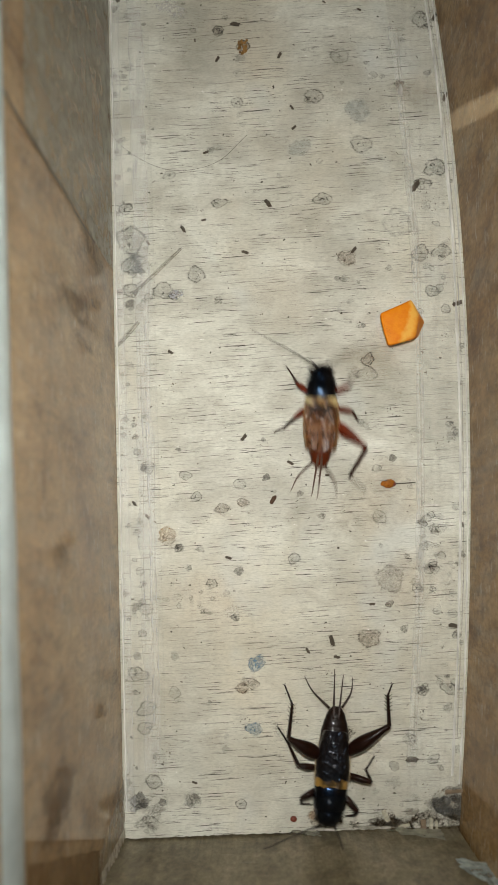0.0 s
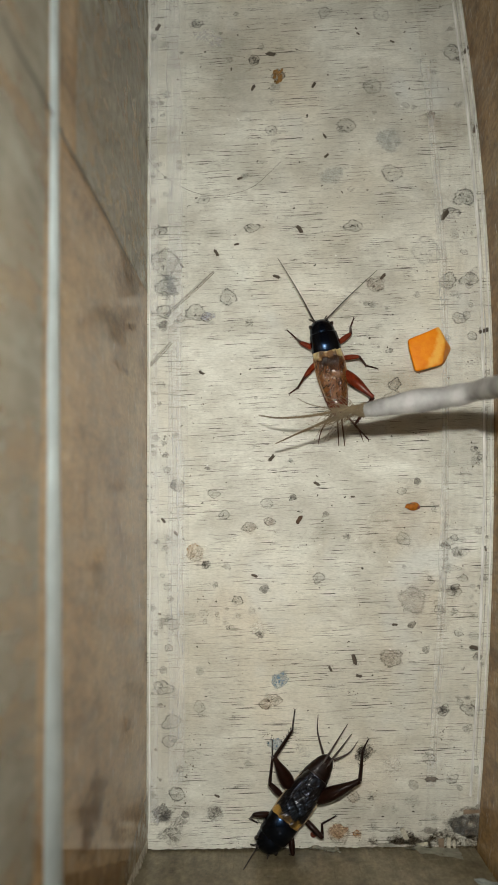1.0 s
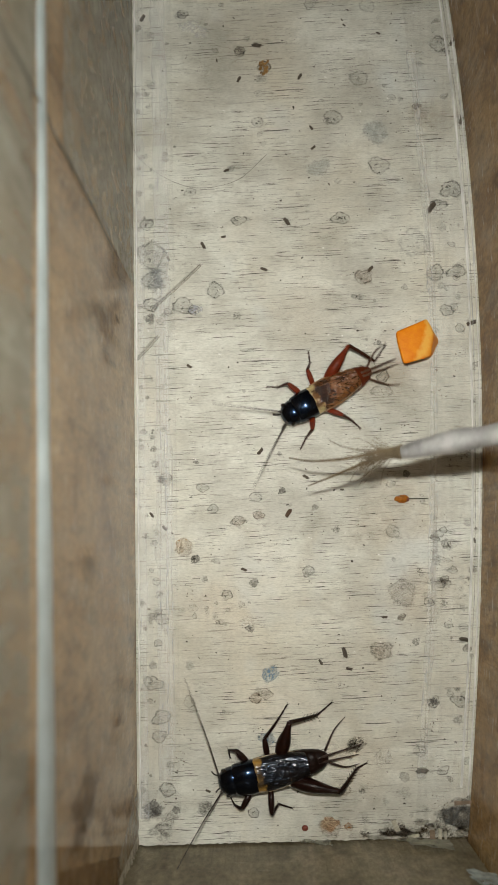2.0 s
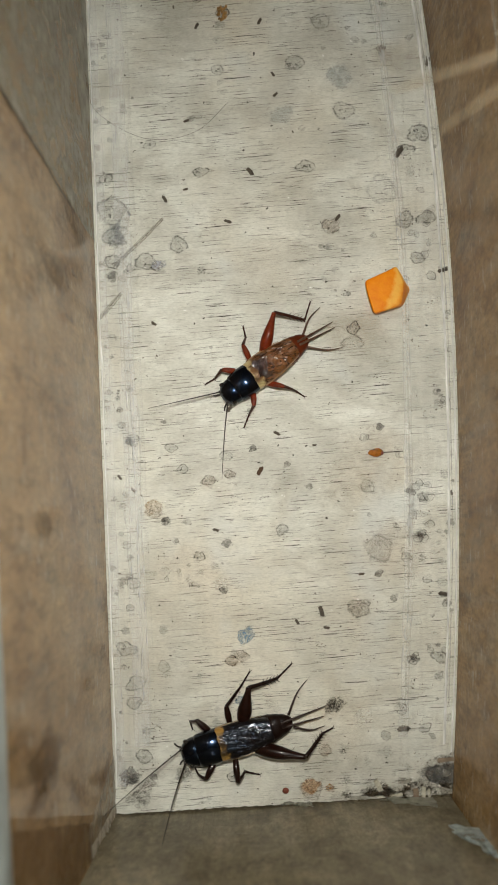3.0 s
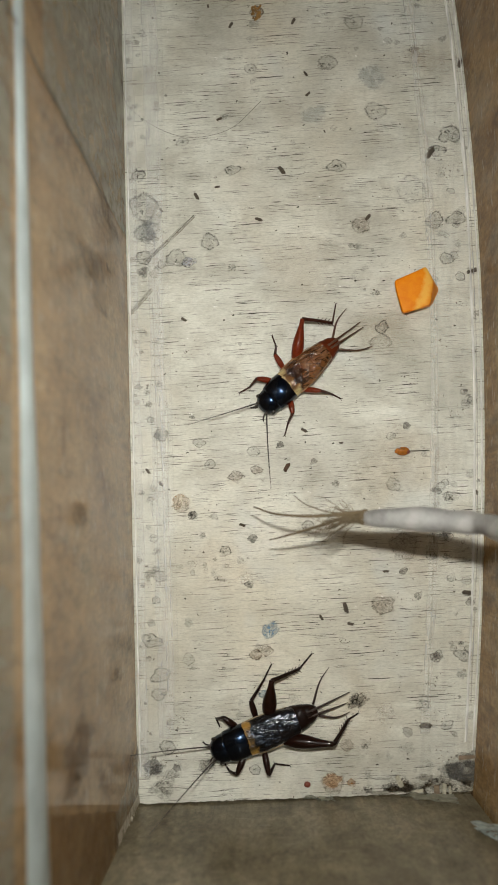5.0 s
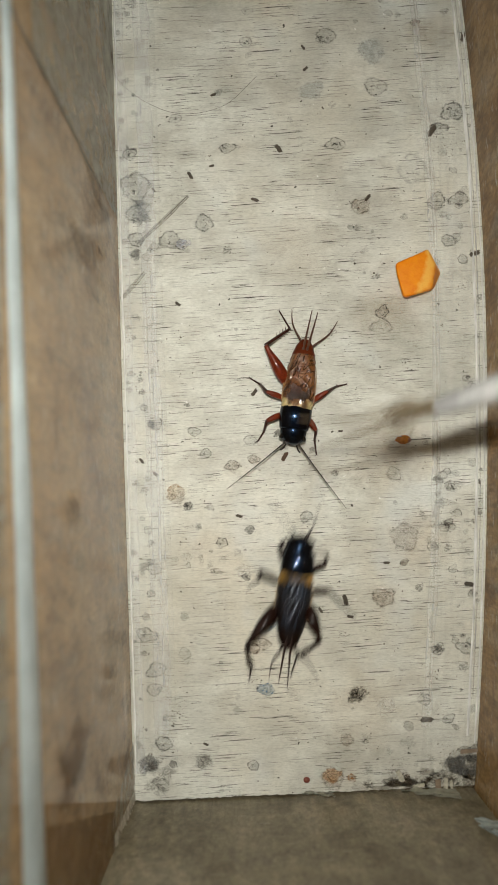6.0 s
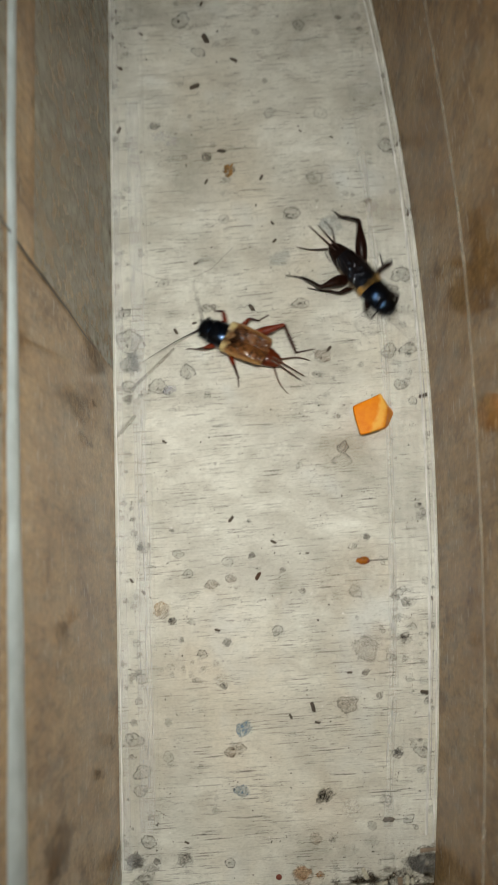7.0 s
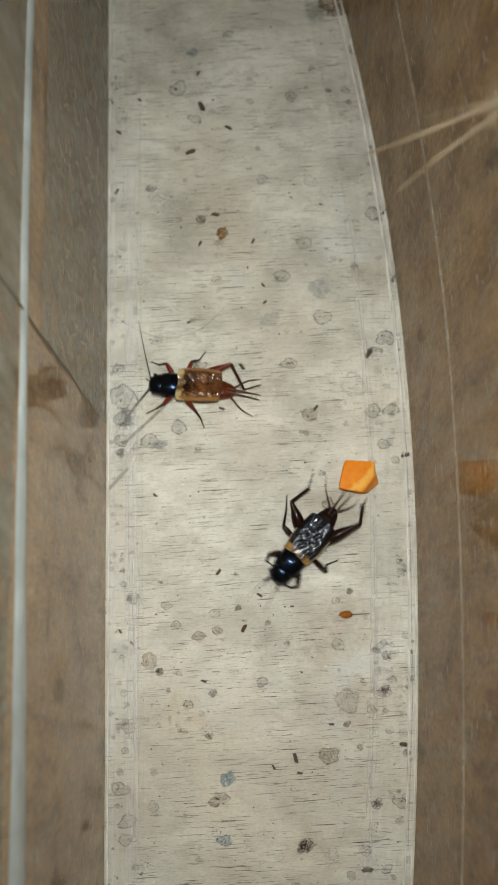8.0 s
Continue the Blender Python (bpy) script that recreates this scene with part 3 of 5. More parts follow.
RINGS_FAR = [
    (-11.4, 190.6, 3.4, 0.6), (-5.3, 178.5, 2.6, 0.6), (28.7, 187.8, 2.2, 0.8), (6, 213, 2.1, 0.7), (51.4, 207, 2.4, 0.8),
    (-2.3, 140, 1.8, 0.8), (35.5, 154.8, 2.4, 0.3), (18.4, 155.1, 2, 0.5), (3.8, 126.4, 1.7, 0.3), (56.9, 142.5, 2.7, 0.5),
    (48.3, 190.4, 1.8, 0.5), (-19.8, 151.4, 1.8, 1), (-4.7, 196.9, 1.8, 0.4), (33.4, 131.4, 2.7, 0.4),
]
SPOTS_BROWN = [
    (39.9, -34.7, 3.3, 0.8), (45.4, -18.9, 4.3, 0.35), (-14.8, -8.5, 2.2, 0.5), (8.5, -47, 1.7, 0.8), (5.6, 1.6, 1.9, 0.8),
    (-0, 0, 2.3, 0.8), (5.5, -48.1, 2, 0.9), (34.8, 70.7, 2.9, 0.7), (26, -81.3, 3.3, 0.5), (5, 134.8, 2.3, 0.9),
    (29.7, -71.3, 1.9, 0.4), (50.3, 122.8, 1.5, 0.9),
]
SPOTS_DARK = [
    (-11.8, -10.9, 1.5, 0.9), (-21.6, -77.5, 2.5, 0.9), (-18.2, -82.8, 3.1, 0.6),
    (-26.7, 57.3, 1.6, 0.9), (53.9, -48.1, 1.2, 1), (-7.5, -77.1, 2.1, 0.6), (-21.8, 10.9, 1.3, 0.7),
    (32.7, -59.8, 2.7, 1), (38.1, 223, 5.4, 0.4),
]
SPOTS_BLUE = [
    (9.5, -41.5, 2.4, 0.8), (8.8, -58.7, 2.3, 0.7), (38, 114.6, 3.6, 0.35), (21.4, 103.5, 3.6, 0.3), (-6.9, 205.4, 2, 0.7),
]
PELLETS_LOWER = [
    (5.8, 19.5, 1.4, 50), (18.7, 12.5, 1.2, -30), (29.7, -35.5, 2.1, -75), (31, -39.8, 1.1, -10), (50.6, -66, 2.1, 0),
    (-6.8, -72.6, 0.9, -20), (-24.3, -24.8, 0.6, 0), (62.3, -31.2, 1.4, -10), (-24.3, 1.1, 0.9, -50), (-20.5, -2.5, 1.2, -40),
    (1.8, -13.5, 0.9, -20), (23.2, -38.2, 0.9, -60), (-14.9, 43.6, 1, -35), (40.7, -25.7, 0.8, 0), (65.5, -4.4, 0.8, -80),
    (28.8, 9.1, 0.8, 0),
]
PELLETS_UPPER = [
    (54.3, 91.7, 2.1, 55), (36.7, 73, 1.4, 50), (65.5, 57.3, 1.6, 20), (-11.7, 79.3, 1.3, -60), (12.4, 86.8, 1.5, -55),
    (19.9, 109.6, 1.1, 40), (19.3, 115.7, 1, -55), (-2.4, 130.8, 1, 60), (24.6, 98.4, 0.6, -60), (2.4, 141.5, 1.3, -10),
    (15.7, 131.8, 1, 60), (-9.1, 136.7, 0.8, -85), (60.8, 143.2, 1.8, 65), (-5.5, 102.3, 1.1, 20), (-21.8, 75.3, 1.1, -60),
    (6, 72.5, 1.1, -20), (-5.9, 82.1, 0.8, 10), (63.4, 118.5, 1.5, 80), (-33.3, 87.6, 1.1, -40),
]
PELLETS_FAR = [
    (-3, 183.2, 2.4, -65), (28.1, 150, 0.6, -50), (28.8, 148.3, 0.6, -40), (-34, 195, 1.2, 80), (-35.2, 185.2, 1.6, -60),
    (-31.9, 172.9, 1.2, -35), (-6.4, 165.4, 2, 20), (-31.7, 150, 1.4, 60), (-25, 185.8, 1.2, -40), (-4.5, 196.9, 1.2, 60),
    (-35.5, 192, 1.2, -70), (39, 145.8, 0.8, -30), (-31.3, 201.7, 0.8, -40), (2.9, 141.5, 1.8, -10), (6.8, 175, 1.4, -30),
]


for ring in (RINGS_LOWER, RINGS_UPPER, RINGS_FAR):
    for x, y, r, s in ring:
        stain(x, y, r * 1.08, s * 1.6, (0.050, 0.041, 0.029), RING)
for x, y, r, s in SPOTS_BROWN:
    stain(x, y, r, s, (0.14, 0.075, 0.032), RING)
    stain(x + 0.3, y - 0.2, r * 0.9, s * 0.35, (0.33, 0.19, 0.09), BLOTCH)
for x, y, r, s in SPOTS_DARK:
    big = r > 2.6
    stain(x, y, r * 1.15, s * (0.5 if y < -80 and x > 0 else 0.8 if big else 1.0), (0.070, 0.057, 0.040) if big else (0.038, 0.031, 0.022), GRIME)
    stain(x, y, r * 0.85, s * (0.35 if y < -80 and x > 0 else 0.75), (0.09, 0.075, 0.055), BLOTCH)
for x, y, r, s in SPOTS_BLUE:
    stain(x, y, r * 1.1, s * 1.1, (0.20, 0.32, 0.42), BLOTCH)
for x, y, r, s in ((26, -80.5, 2.6, 0.7), (31, -81, 1.2, 0.9)):
    stain(x, y, r, s, (0.45, 0.20, 0.03), BLOTCH)
stain(-15.2, -7.2, 2.6, 0.7, (0.52, 0.33, 0.13), BLOTCH)
stain(-13.6, 60.4, 2.2, 0.6, (0.66, 0.68, 0.74), BLOTCH)
stain(-25.8, 69.5, 3.2, 0.3, (0.52, 0.58, 0.58), BLOTCH)
for x, y, r, k in ((45, 4, 17, 0.16), (52, -20, 11, 0.18), (-4, -24, 10, 0.13), (34, -66, 11, 0.16), (40, 40, 9, 0.12), (56, 120, 9, 0.15), (18, 60, 12, 0.10)):
    stain(x, y, r, k, (0.70, 0.50, 0.28), MURK)
stain(32.4, -60.2, 1.5, 1.0, (0.022, 0.017, 0.011), BLOTCH)
for i in range(230):
    y = random.uniform(-82, 215)
    a, b = left_x(y * MM) / MM + 1.5, right_x(y * MM) / MM - 1.5
    q = random.random()
    x = a + (b - a) * q if i % 2 else (a + 16 * q * q if q < 0.5 + 0.3 * random.random() else b - 14 * (1 - q))
    stain(x, y, random.uniform(0.35, 1.5), random.uniform(0.4, 0.95), random.choice(((0.07, 0.055, 0.04), (0.04, 0.032, 0.022), (0.12, 0.085, 0.05))), random.choice((BLOTCH, GRIME, GRIME)))
for i in range(22):
    q = random.random()
    x = random.choice((-22 + 14 * q, 52 - 18 * q * q, 50 - 30 * q))
    stain(x, near_y(x * MM) / MM + 1.5 + 13 * random.random() ** 1.6, random.uniform(0.6, 2.2), random.uniform(0.2, 0.6), random.choice(((0.09, 0.075, 0.055), (0.13, 0.105, 0.075), (0.13, 0.075, 0.04))), GRIME)
# the worn near corner, where the veneer has split and dirt has gathered
for i in range(46):
    q = random.random()
    x = 66 - 34 * q ** 1.5
    depth = 1.5 + 11 * max(0.0, (x - 46) / 20) ** 0.8
    y = near_y(x * MM) / MM + 1.0 + depth * random.random()
    ob = stain(x, y, random.uniform(0.7, 1.9), random.uniform(0.3, 0.6), random.choice(((0.10, 0.08, 0.057), (0.14, 0.11, 0.075), (0.075, 0.062, 0.045), (0.17, 0.125, 0.075))), random.choice((GRIME, BLOTCH, GRIME)))
    ob.matrix_basis = ob.matrix_basis @ Matrix.Diagonal((1.5, 0.75, 1, 1))
for x, y, r, k in ((61, -77, 5.5, 0.55), (63, -81, 4.5, 0.6), (55, -81.5, 4.2, 0.5), (47, -83, 3.5, 0.4)):
    stain(x, y, r, k, (0.17, 0.14, 0.095), MURK)
for x, y, r, k in ((62, -77.5, 4.2, 0.5), (64, -81, 3.2, 0.6), (57.5, -79.5, 3.6, 0.5), (60, -83, 3.4, 0.6), (52, -82.5, 2.6, 0.4)):
    stain(x, y, r, k, (0.10, 0.082, 0.056), GRIME)
for x, y, r, k in ((-17.5, 147.5, 3.4, 0.6), (-14, 145.5, 2.6, 0.6), (-21, 151, 1.6, 0.5), (3, -28, 2.2, 0.4), (40, -63, 2.6, 0.35), (16, -60, 2.4, 0.3)):
    stain(x, y, r, k, (0.84, 0.84, 0.82), GRIME)


def splinter(x, y, w, h, turn, mat):
    bm = bmesh.new()
    bmesh.ops.create_cube(bm, size=1, matrix=pose(x * MM, y * MM, 0.00035, 2, -3, turn) @ Matrix.Diagonal((w * MM, h * MM, 0.0005, 1)))
    for v in bm.verts:
        v.co += Vector((0.0003 * noise.noise(v.co * 700), 0.0004 * noise.noise(v.co * 900 + Vector((3, 1, 2))), 0))
    bmesh.ops.bevel(bm, geom=bm.edges[:], offset=0.00008, segments=1, affect="EDGES")
    part("splinter", bm, mat, floor, "split sliver of veneer", False)


for x, y, w, h, turn, mat in ((53.2, -82.6, 1.4, 2.8, 4, SPLIT_RED), (55.2, -82.5, 0.9, 3.2, -3, SPLIT_PALE), (56.6, -82.7, 0.7, 2.6, 6, SPLIT_PALE), (43.4, -80.4, 1.3, 3.0, 24, SPLIT_PALE), (61.5, -74.0, 5.0, 0.8, 5, SPLIT_RED), (48.2, -82.9, 3.2, 0.9, 12, SPLIT_PALE), (38.5, -83.4, 4.2, 0.8, 4, SPLIT_GREY), (51.0, -79.3, 2.6, 0.7, 20, SPLIT_GREY)):
    splinter(x, y, w, h, turn, mat)
# gritty dirt along the margins and in the corner
for x, y, w, h, count in ((57, -7, 5, 13, 22), (52, -19, 4, 6, 8), (60, -40, 3, 14, 10), (-22, -22, 3, 10, 8), (-8, -24, 7, 5, 12), (-24, 62, 4, 12, 12), (60, 66, 4, 14, 10), (40, -83, 8, 1.5, 5), (-20, -75, 3, 6, 3)):
    for i in range(count):
        px, py = x + w * random.gauss(0, 0.55), y + h * random.gauss(0, 0.55)
        if left_x(py * MM) / MM + 1 < px < right_x(py * MM) / MM - 1 and py > near_y(px * MM) / MM + 0.8:
            stain(px, py, random.uniform(0.5, 1.7), random.uniform(0.4, 0.95), random.choice(((0.04, 0.033, 0.024), (0.08, 0.06, 0.04), (0.11, 0.09, 0.06))), random.choice((GRIME, RING, RING)))
# brown patches on the side wall
for y, z, rz, ry, k in ((0.0636, 0.028, 17, 3.5, 0.7), (0.0444, 0.0455, 20, 5, 0.6), (0.049, 0.030, 4, 1.5, 0.8), (-0.056, 0.068, 17, 6.5, 0.85), (-0.061, 0.072, 9, 4, 0.8), (-0.0487, 0.030, 6, 2.2, 0.6), (-0.044, 0.010, 7, 3, 0.5), (-0.012, 0.065, 9, 4, 0.6), (-0.073, 0.011, 6, 3, 0.6), (0.0366, 0.042, 14, 3, 0.4)):
    ob = stain(0, 0, 1, k * 0.85, (0.15, 0.082, 0.030), MURK, wall_left)
    ob.matrix_basis = Matrix.Translation((left_x(y) + 0.0004, y, z)) @ pose(0, 0, 0, 0, 90, 0) @ Matrix.Diagonal((rz * MM * 0.95, ry * MM * 1.15, 1, 1))
rows = []
for z in steps(0.029, 0.090, 14):
    y1 = -0.0797 + 0.31 * (z - 0.029) + 0.0006 * noise.noise((z * 300, 0, 1))
    rows.append([(left_x(y) + 0.0005, y, z) for y in steps(-0.0866, y1, 8)])
tagged(part("dark_patch", sheet(rows), DARK_WOOD, wall_left), "darker brown strip of bare wood")


# ---- droppings and crumbs ----
def pellet_mesh(seed, mat):
    bm = bmesh.new()
    bmesh.ops.create_icosphere(bm, subdivisions=3, radius=1)
    for v in bm.verts:
        c = v.co.copy()
        k = 1 + 0.45 * noise.noise((c.x * 1.7, c.y * 2, c.z * 2 + seed)) + 0.22 * noise.noise((c.x * 6, c.y * 6, c.z * 6 + seed))
        bend = 0.10 * (c.x * c.x) * (1 if seed % 2 else -1)
        x = math.copysign(abs(c.x) ** 0.82, c.x)
        fat = (1 - 0.55 * abs(x) ** 5) / max(0.25, math.sqrt(max(0.0, 1 - c.x * c.x)) + 0.12)
        v.co = (x * k, 0.46 * c.y * k * min(fat, 1.4) + bend, 0.36 * c.z * k * min(fat, 1.4) + 0.34)
    for f in bm.faces:
        f.smooth = True
    me = bpy.data.meshes.new("dropping")
    bm.to_mesh(me)
    bm.free()
    me.materials.append(mat)
    return me


PELLETS = [pellet_mesh(s, FRASS) for s in (1, 2, 3)] + [pellet_mesh(4, FRASS_BROWN)]
for i, (x, y, r, a) in enumerate(PELLETS_LOWER + PELLETS_UPPER + PELLETS_FAR):
    ob = new("dropping", PELLETS[i % 3])
    r = max(r, 0.6) * random.uniform(0.62, 0.92)
    ob.matrix_basis = pose(x * MM, y * MM, 0.0, 0, 0, a) @ Matrix.Diagonal((r * MM, r * MM, r * MM, 1))
    tagged(ob, "small dark dried cricket dropping on the plywood", "dropping", "droppings on the floor")
ob = new("dropping", PELLETS[3])
ob.matrix_basis = pose(13.8 * MM, 2.2 * MM, 0, 0, 0, 60) @ Matrix.Diagonal((1.3 * MM, 1.3 * MM, 1.3 * MM, 1))
tagged(ob, "curled brown dropping on the plywood", "dropping", "droppings on the floor")

def build_grit():
    """Loose dark grains, mostly in clusters along the margins."""
    spots = [(random.uniform(-22, 62), random.uniform(-80, 190), 26) for i in range(4)]
    spots += [(random.uniform(-27, -12), random.uniform(-78, 80), 3.0) for i in range(14)]
    spots += [(random.uniform(46, 64), random.uniform(-78, 95), 2.6) for i in range(20)]
    spots += [(random.uniform(-10, 48), random.uniform(-82, 100), 1.8) for i in range(7)]
    spots += [(random.uniform(-34, -30), random.uniform(170, 205), 1.5) for i in range(8)]
    verts, faces = [], []
    for cx, cy, spread in spots:
        for i in range(random.randint(5, 14)):
            x, y = cx + spread * random.gauss(0, 0.6), cy + 0.7 * spread * random.gauss(0, 0.6)
            if not (left_x(y * MM) / MM + 0.6 < x < right_x(y * MM) / MM - 0.6 and y > near_y(x * MM) / MM + 1):
                continue
            r = random.choice((0.09, 0.11, 0.14, 0.18, 0.26)) * random.uniform(0.8, 1.2)
            turn, k, base = random.uniform(0, 6.28), random.uniform(0.45, 0.9), len(verts)
            for j in range(6):
                a = 2 * math.pi * j / 6
                u, w = r * random.uniform(0.7, 1.2) * math.cos(a), k * r * random.uniform(0.7, 1.2) * math.sin(a)
                verts.append(((x + u * math.cos(turn) - w * math.sin(turn)) * MM, (y + u * math.sin(turn) + w * math.cos(turn)) * MM, 0.0001))
            verts.append((x * MM, y * MM, (0.25 + 0.7 * r) * MM))
            faces += [(base + j, base + (j + 1) % 6, base + 6) for j in range(6)]
    me = bpy.data.meshes.new("grit")
    me.from_pydata(verts, [], faces)
    me.materials.append(FRASS)
    return tagged(new("grit", me), "scattered fine dark dirt grains on the plywood", "grit", kind="stuff")


build_grit()

bm = bmesh.new()
bmesh.ops.create_icosphere(bm, subdivisions=3, radius=1, matrix=pose(0, 0, 0.0009) @ Matrix.Diagonal((0.0018, 0.0011, 0.0009, 1)))
for v in bm.verts:
    v.co += 0.00045 * noise.noise_vector(v.co * 900) * (1 if v.co.x < 0.0006 else 0.2)
    v.co.x -= 0.0006 if v.co.x < 0 else 0
seed = part("seed", bm, AMBER)
bm = bmesh.new()
bmesh.ops.create_icosphere(bm, subdivisions=2, radius=0.00062, matrix=pose(0.0012, -0.0002, 0.0011))
part("kernel", bm, RED_BIT, seed, "dark amber kernel")
seed.matrix_basis = pose(0.0456, 0.0068, 0)
tagged(seed, "amber seed with a thin dark stem", "seed")
part("stem", tube(bmesh.new(), [(0.0015, 0, 0.0008), (0.004, 0.0001, 0.0005), (0.0072, 0.0003, 0.0003)], lambda t: 0.00014, 6), CRACK, seed, "thin dark stem")

stain(44.5, 227, 6.5, 1.0, (0.23, 0.12, 0.035), BLOTCH)
stain(47, 224, 4.0, 1.0, (0.20, 0.10, 0.03), BLOTCH)
bm = bmesh.new()
for i in range(34):
    a, d = random.uniform(0, 6.28), 0.0022 * random.random() ** 0.6
    g = random.uniform(0.00022, 0.00048)
    bmesh.ops.create_icosphere(bm, subdivisions=1, radius=g, matrix=pose(0.72 * d * math.cos(a), 1.15 * d * math.sin(a), g * 0.8, random.uniform(0, 90), 0, 60) @ Matrix.Diagonal((1.4, 1, 0.8, 1)))
grains = part("grain_heap", bm, GRAIN, smooth=False)
grains.matrix_basis = pose(0.0050, 0.1348, 0)
tagged(grains, "small heap of golden brown food grains", "grains")

bm = bmesh.new()
bmesh.ops.create_icosphere(bm, subdivisions=2, radius=0.0009, matrix=pose(0, 0, 0.0006) @ Matrix.Diagonal((1, 0.9, 0.7, 1)))
crumb = part("crumb", bm, RED_BIT)
crumb.matrix_basis = pose(0.0193, -0.0814, 0)
tagged(crumb, "dull red round crumb at the floor's edge", "crumb")

hair = part("hair", tube(bmesh.new(), spline([(-0.0335, 0.1138, 0.0014), (-0.0317, 0.106, 0.0012), (-0.0226, 0.0991, 0.0010), (-0.0131, 0.0968, 0.0003), (-0.0022, 0.0994, 0.0003), (0.0064, 0.1074, 0.0005)], 8), lambda t: 0.00005, 5), HAIR)
tagged(hair, "thin dark curved hair lying on the floor", "hair")

for a, b, w in (((-0.0124, 0.0736), (-0.0262, 0.0600), 0.00045), ((-0.0239, 0.0524), (-0.0303, 0.0450), 0.0006)):
    rows = []
    for q in steps(0, 1, 12):
        p = Vector((*a, 0.0004)).lerp(Vector((*b, 0.0004)), q)
        n_ = Vector((b[1] - a[1], a[0] - b[0], 0)).normalized() * w * (0.7 + 0.4 * math.sin(math.pi * q) + 0.15 * noise.noise((q * 9, a[0] * 900, 0)))
        rows.append([p - n_, p + Vector((0, 0, 0.0001)), p + n_])
    tagged(part("grass_blade", sheet(rows, 0.00008, (0, 0, -1)), BLADE), "flat grey dry grass blade on the floor", "grass blade", "dry strands by the wall")
for a, b in (((-0.0125, 0.0738), (-0.0243, 0.0622)), ((-0.0122, 0.0733), (-0.0238, 0.0618)), ((-0.0242, 0.0526), (-0.0305, 0.0451)), ((-0.0236, 0.0522), (-0.0300, 0.0449))):
    mid = ((a[0] + b[0]) / 2 + 0.0003, (a[1] + b[1]) / 2, 0.0003)
    ob = part("fibre_strand", tube(bmesh.new(), spline([(*a, 0.0003), mid, (*b, 0.0003)], 6), lambda t: 0.00005 + 0.00002 * math.sin(20 * t), 5), TAIL)
    tagged(ob, "thin dry brown fibre strand on the floor", "fibre", "dry strands by the wall")


# ---- the piece of carrot ----
def build_carrot():
    top = [(-6.9, 1.5), (2.5, 5.6), (4.0, 1.0), (3.0, -5.6), (-4.6, -8.0)]
    low = [(-5.4, 1.6), (2.6, 5.0), (7.1, 0.6), (4.4, -4.4), (-3.6, -6.4)]
    bm = bmesh.new()
    a = [bm.verts.new((x * MM, y * MM, 0.0060)) for x, y in top]
    b = [bm.verts.new((x * MM, y * MM, 0.0)) for x, y in low]
    bm.faces.new(a), bm.faces.new(b[::-1])
    for j in range(5):
        k = (j + 1) % 5
        bm.faces.new((a[j], b[j], b[k], a[k]))
    bmesh.ops.recalc_face_normals(bm, faces=bm.faces)
    bmesh.ops.bevel(bm, geom=bm.edges[:], offset=0.0009, segments=3, profile=0.5, affect="EDGES")
    bmesh.ops.triangulate(bm, faces=bm.faces)
    bmesh.ops.subdivide_edges(bm, edges=bm.edges[:], cuts=2, use_grid_fill=True)
    for v in bm.verts:
        if v.co.z > 0.0003:
            v.co += 0.00022 * noise.noise_vector(v.co * 330)
    return tagged(part("carrot_piece", bm, CARROT), "cut chunk of orange carrot on the plywood", "carrot")


carrot = build_carrot()


# ---- the phone's flash, held above the box beside the lens ----
def build_flash():
    """The lens of the flash looks along local -z, set back in a short black rim added to narrow its light."""
    rim = new("phone_flash")
    rim.empty_display_size = 0.005
    tagged(rim, "small round lit flash of a phone held over the box", "flash", kind="structure")
    bm, rings, n = bmesh.new(), [], 28
    for r, z in ((0.0041, 0.0006), (0.0041, -FLASH_SNOOT), (0.0052, -FLASH_SNOOT), (0.0056, -FLASH_SNOOT + 0.0005), (0.0056, 0.0012), (0.0020, 0.0014)):
        rings.append([bm.verts.new((r * math.cos(2 * math.pi * j / n), r * math.sin(2 * math.pi * j / n), z)) for j in range(n)])
    for p, q in zip(rings, rings[1:]):
        for j in range(n):
            bm.faces.new((p[j], p[(j + 1) % n], q[(j + 1) % n], q[j]))
    bm.faces.new(rings[-1])
    bmesh.ops.recalc_face_normals(bm, faces=bm.faces)
    part("rim", bm, SNOOT, rim, "unseen black rim added to narrow the flash")
    bm = bmesh.new()
    bmesh.ops.create_cone(bm, cap_ends=True, segments=n, radius1=0.0040, radius2=0.0040, depth=0.0004)
    part("lens", bm, FLASH_GLOW, rim, "glowing white flash lens", False)
    return rim


# depth of the unseen rim; deeper gives a steeper falloff of light
FLASH_SNOOT = 0.0030
phone_flash = build_flash()


# ---- the crickets ----
HEAD = [(14.3, 0.8, 3.9, 2.6), (13.9, 1.9, 4.9, 1.7), (13.1, 2.8, 5.7, 1.1), (12.0, 3.35, 6.25, 0.9), (10.7, 3.55, 6.5, 0.9), (9.5, 3.5, 6.4, 1.0)]
PRONOTUM = [(10.4, 3.2, 5.9, 1.6), (10.2, 3.65, 6.35, 1.3), (9.5, 3.95, 6.8, 1.2), (7.0, 4.2, 7.3, 1.2), (4.9, 4.15, 7.05, 1.3), (4.0, 3.95, 6.65, 1.5), (3.6, 3.4, 6.2, 1.9)]
ABDOMEN = [(5.0, 3.4, 5.2, 1.2), (1.0, 3.7, 5.5, 1.0), (-4.0, 3.8, 5.5, 0.9), (-8.0, 3.5, 5.2, 0.9), (-11.0, 2.8, 4.6, 1.0), (-13.0, 2.0, 4.0, 1.3), (-14.2, 1.0, 3.3, 1.8)]


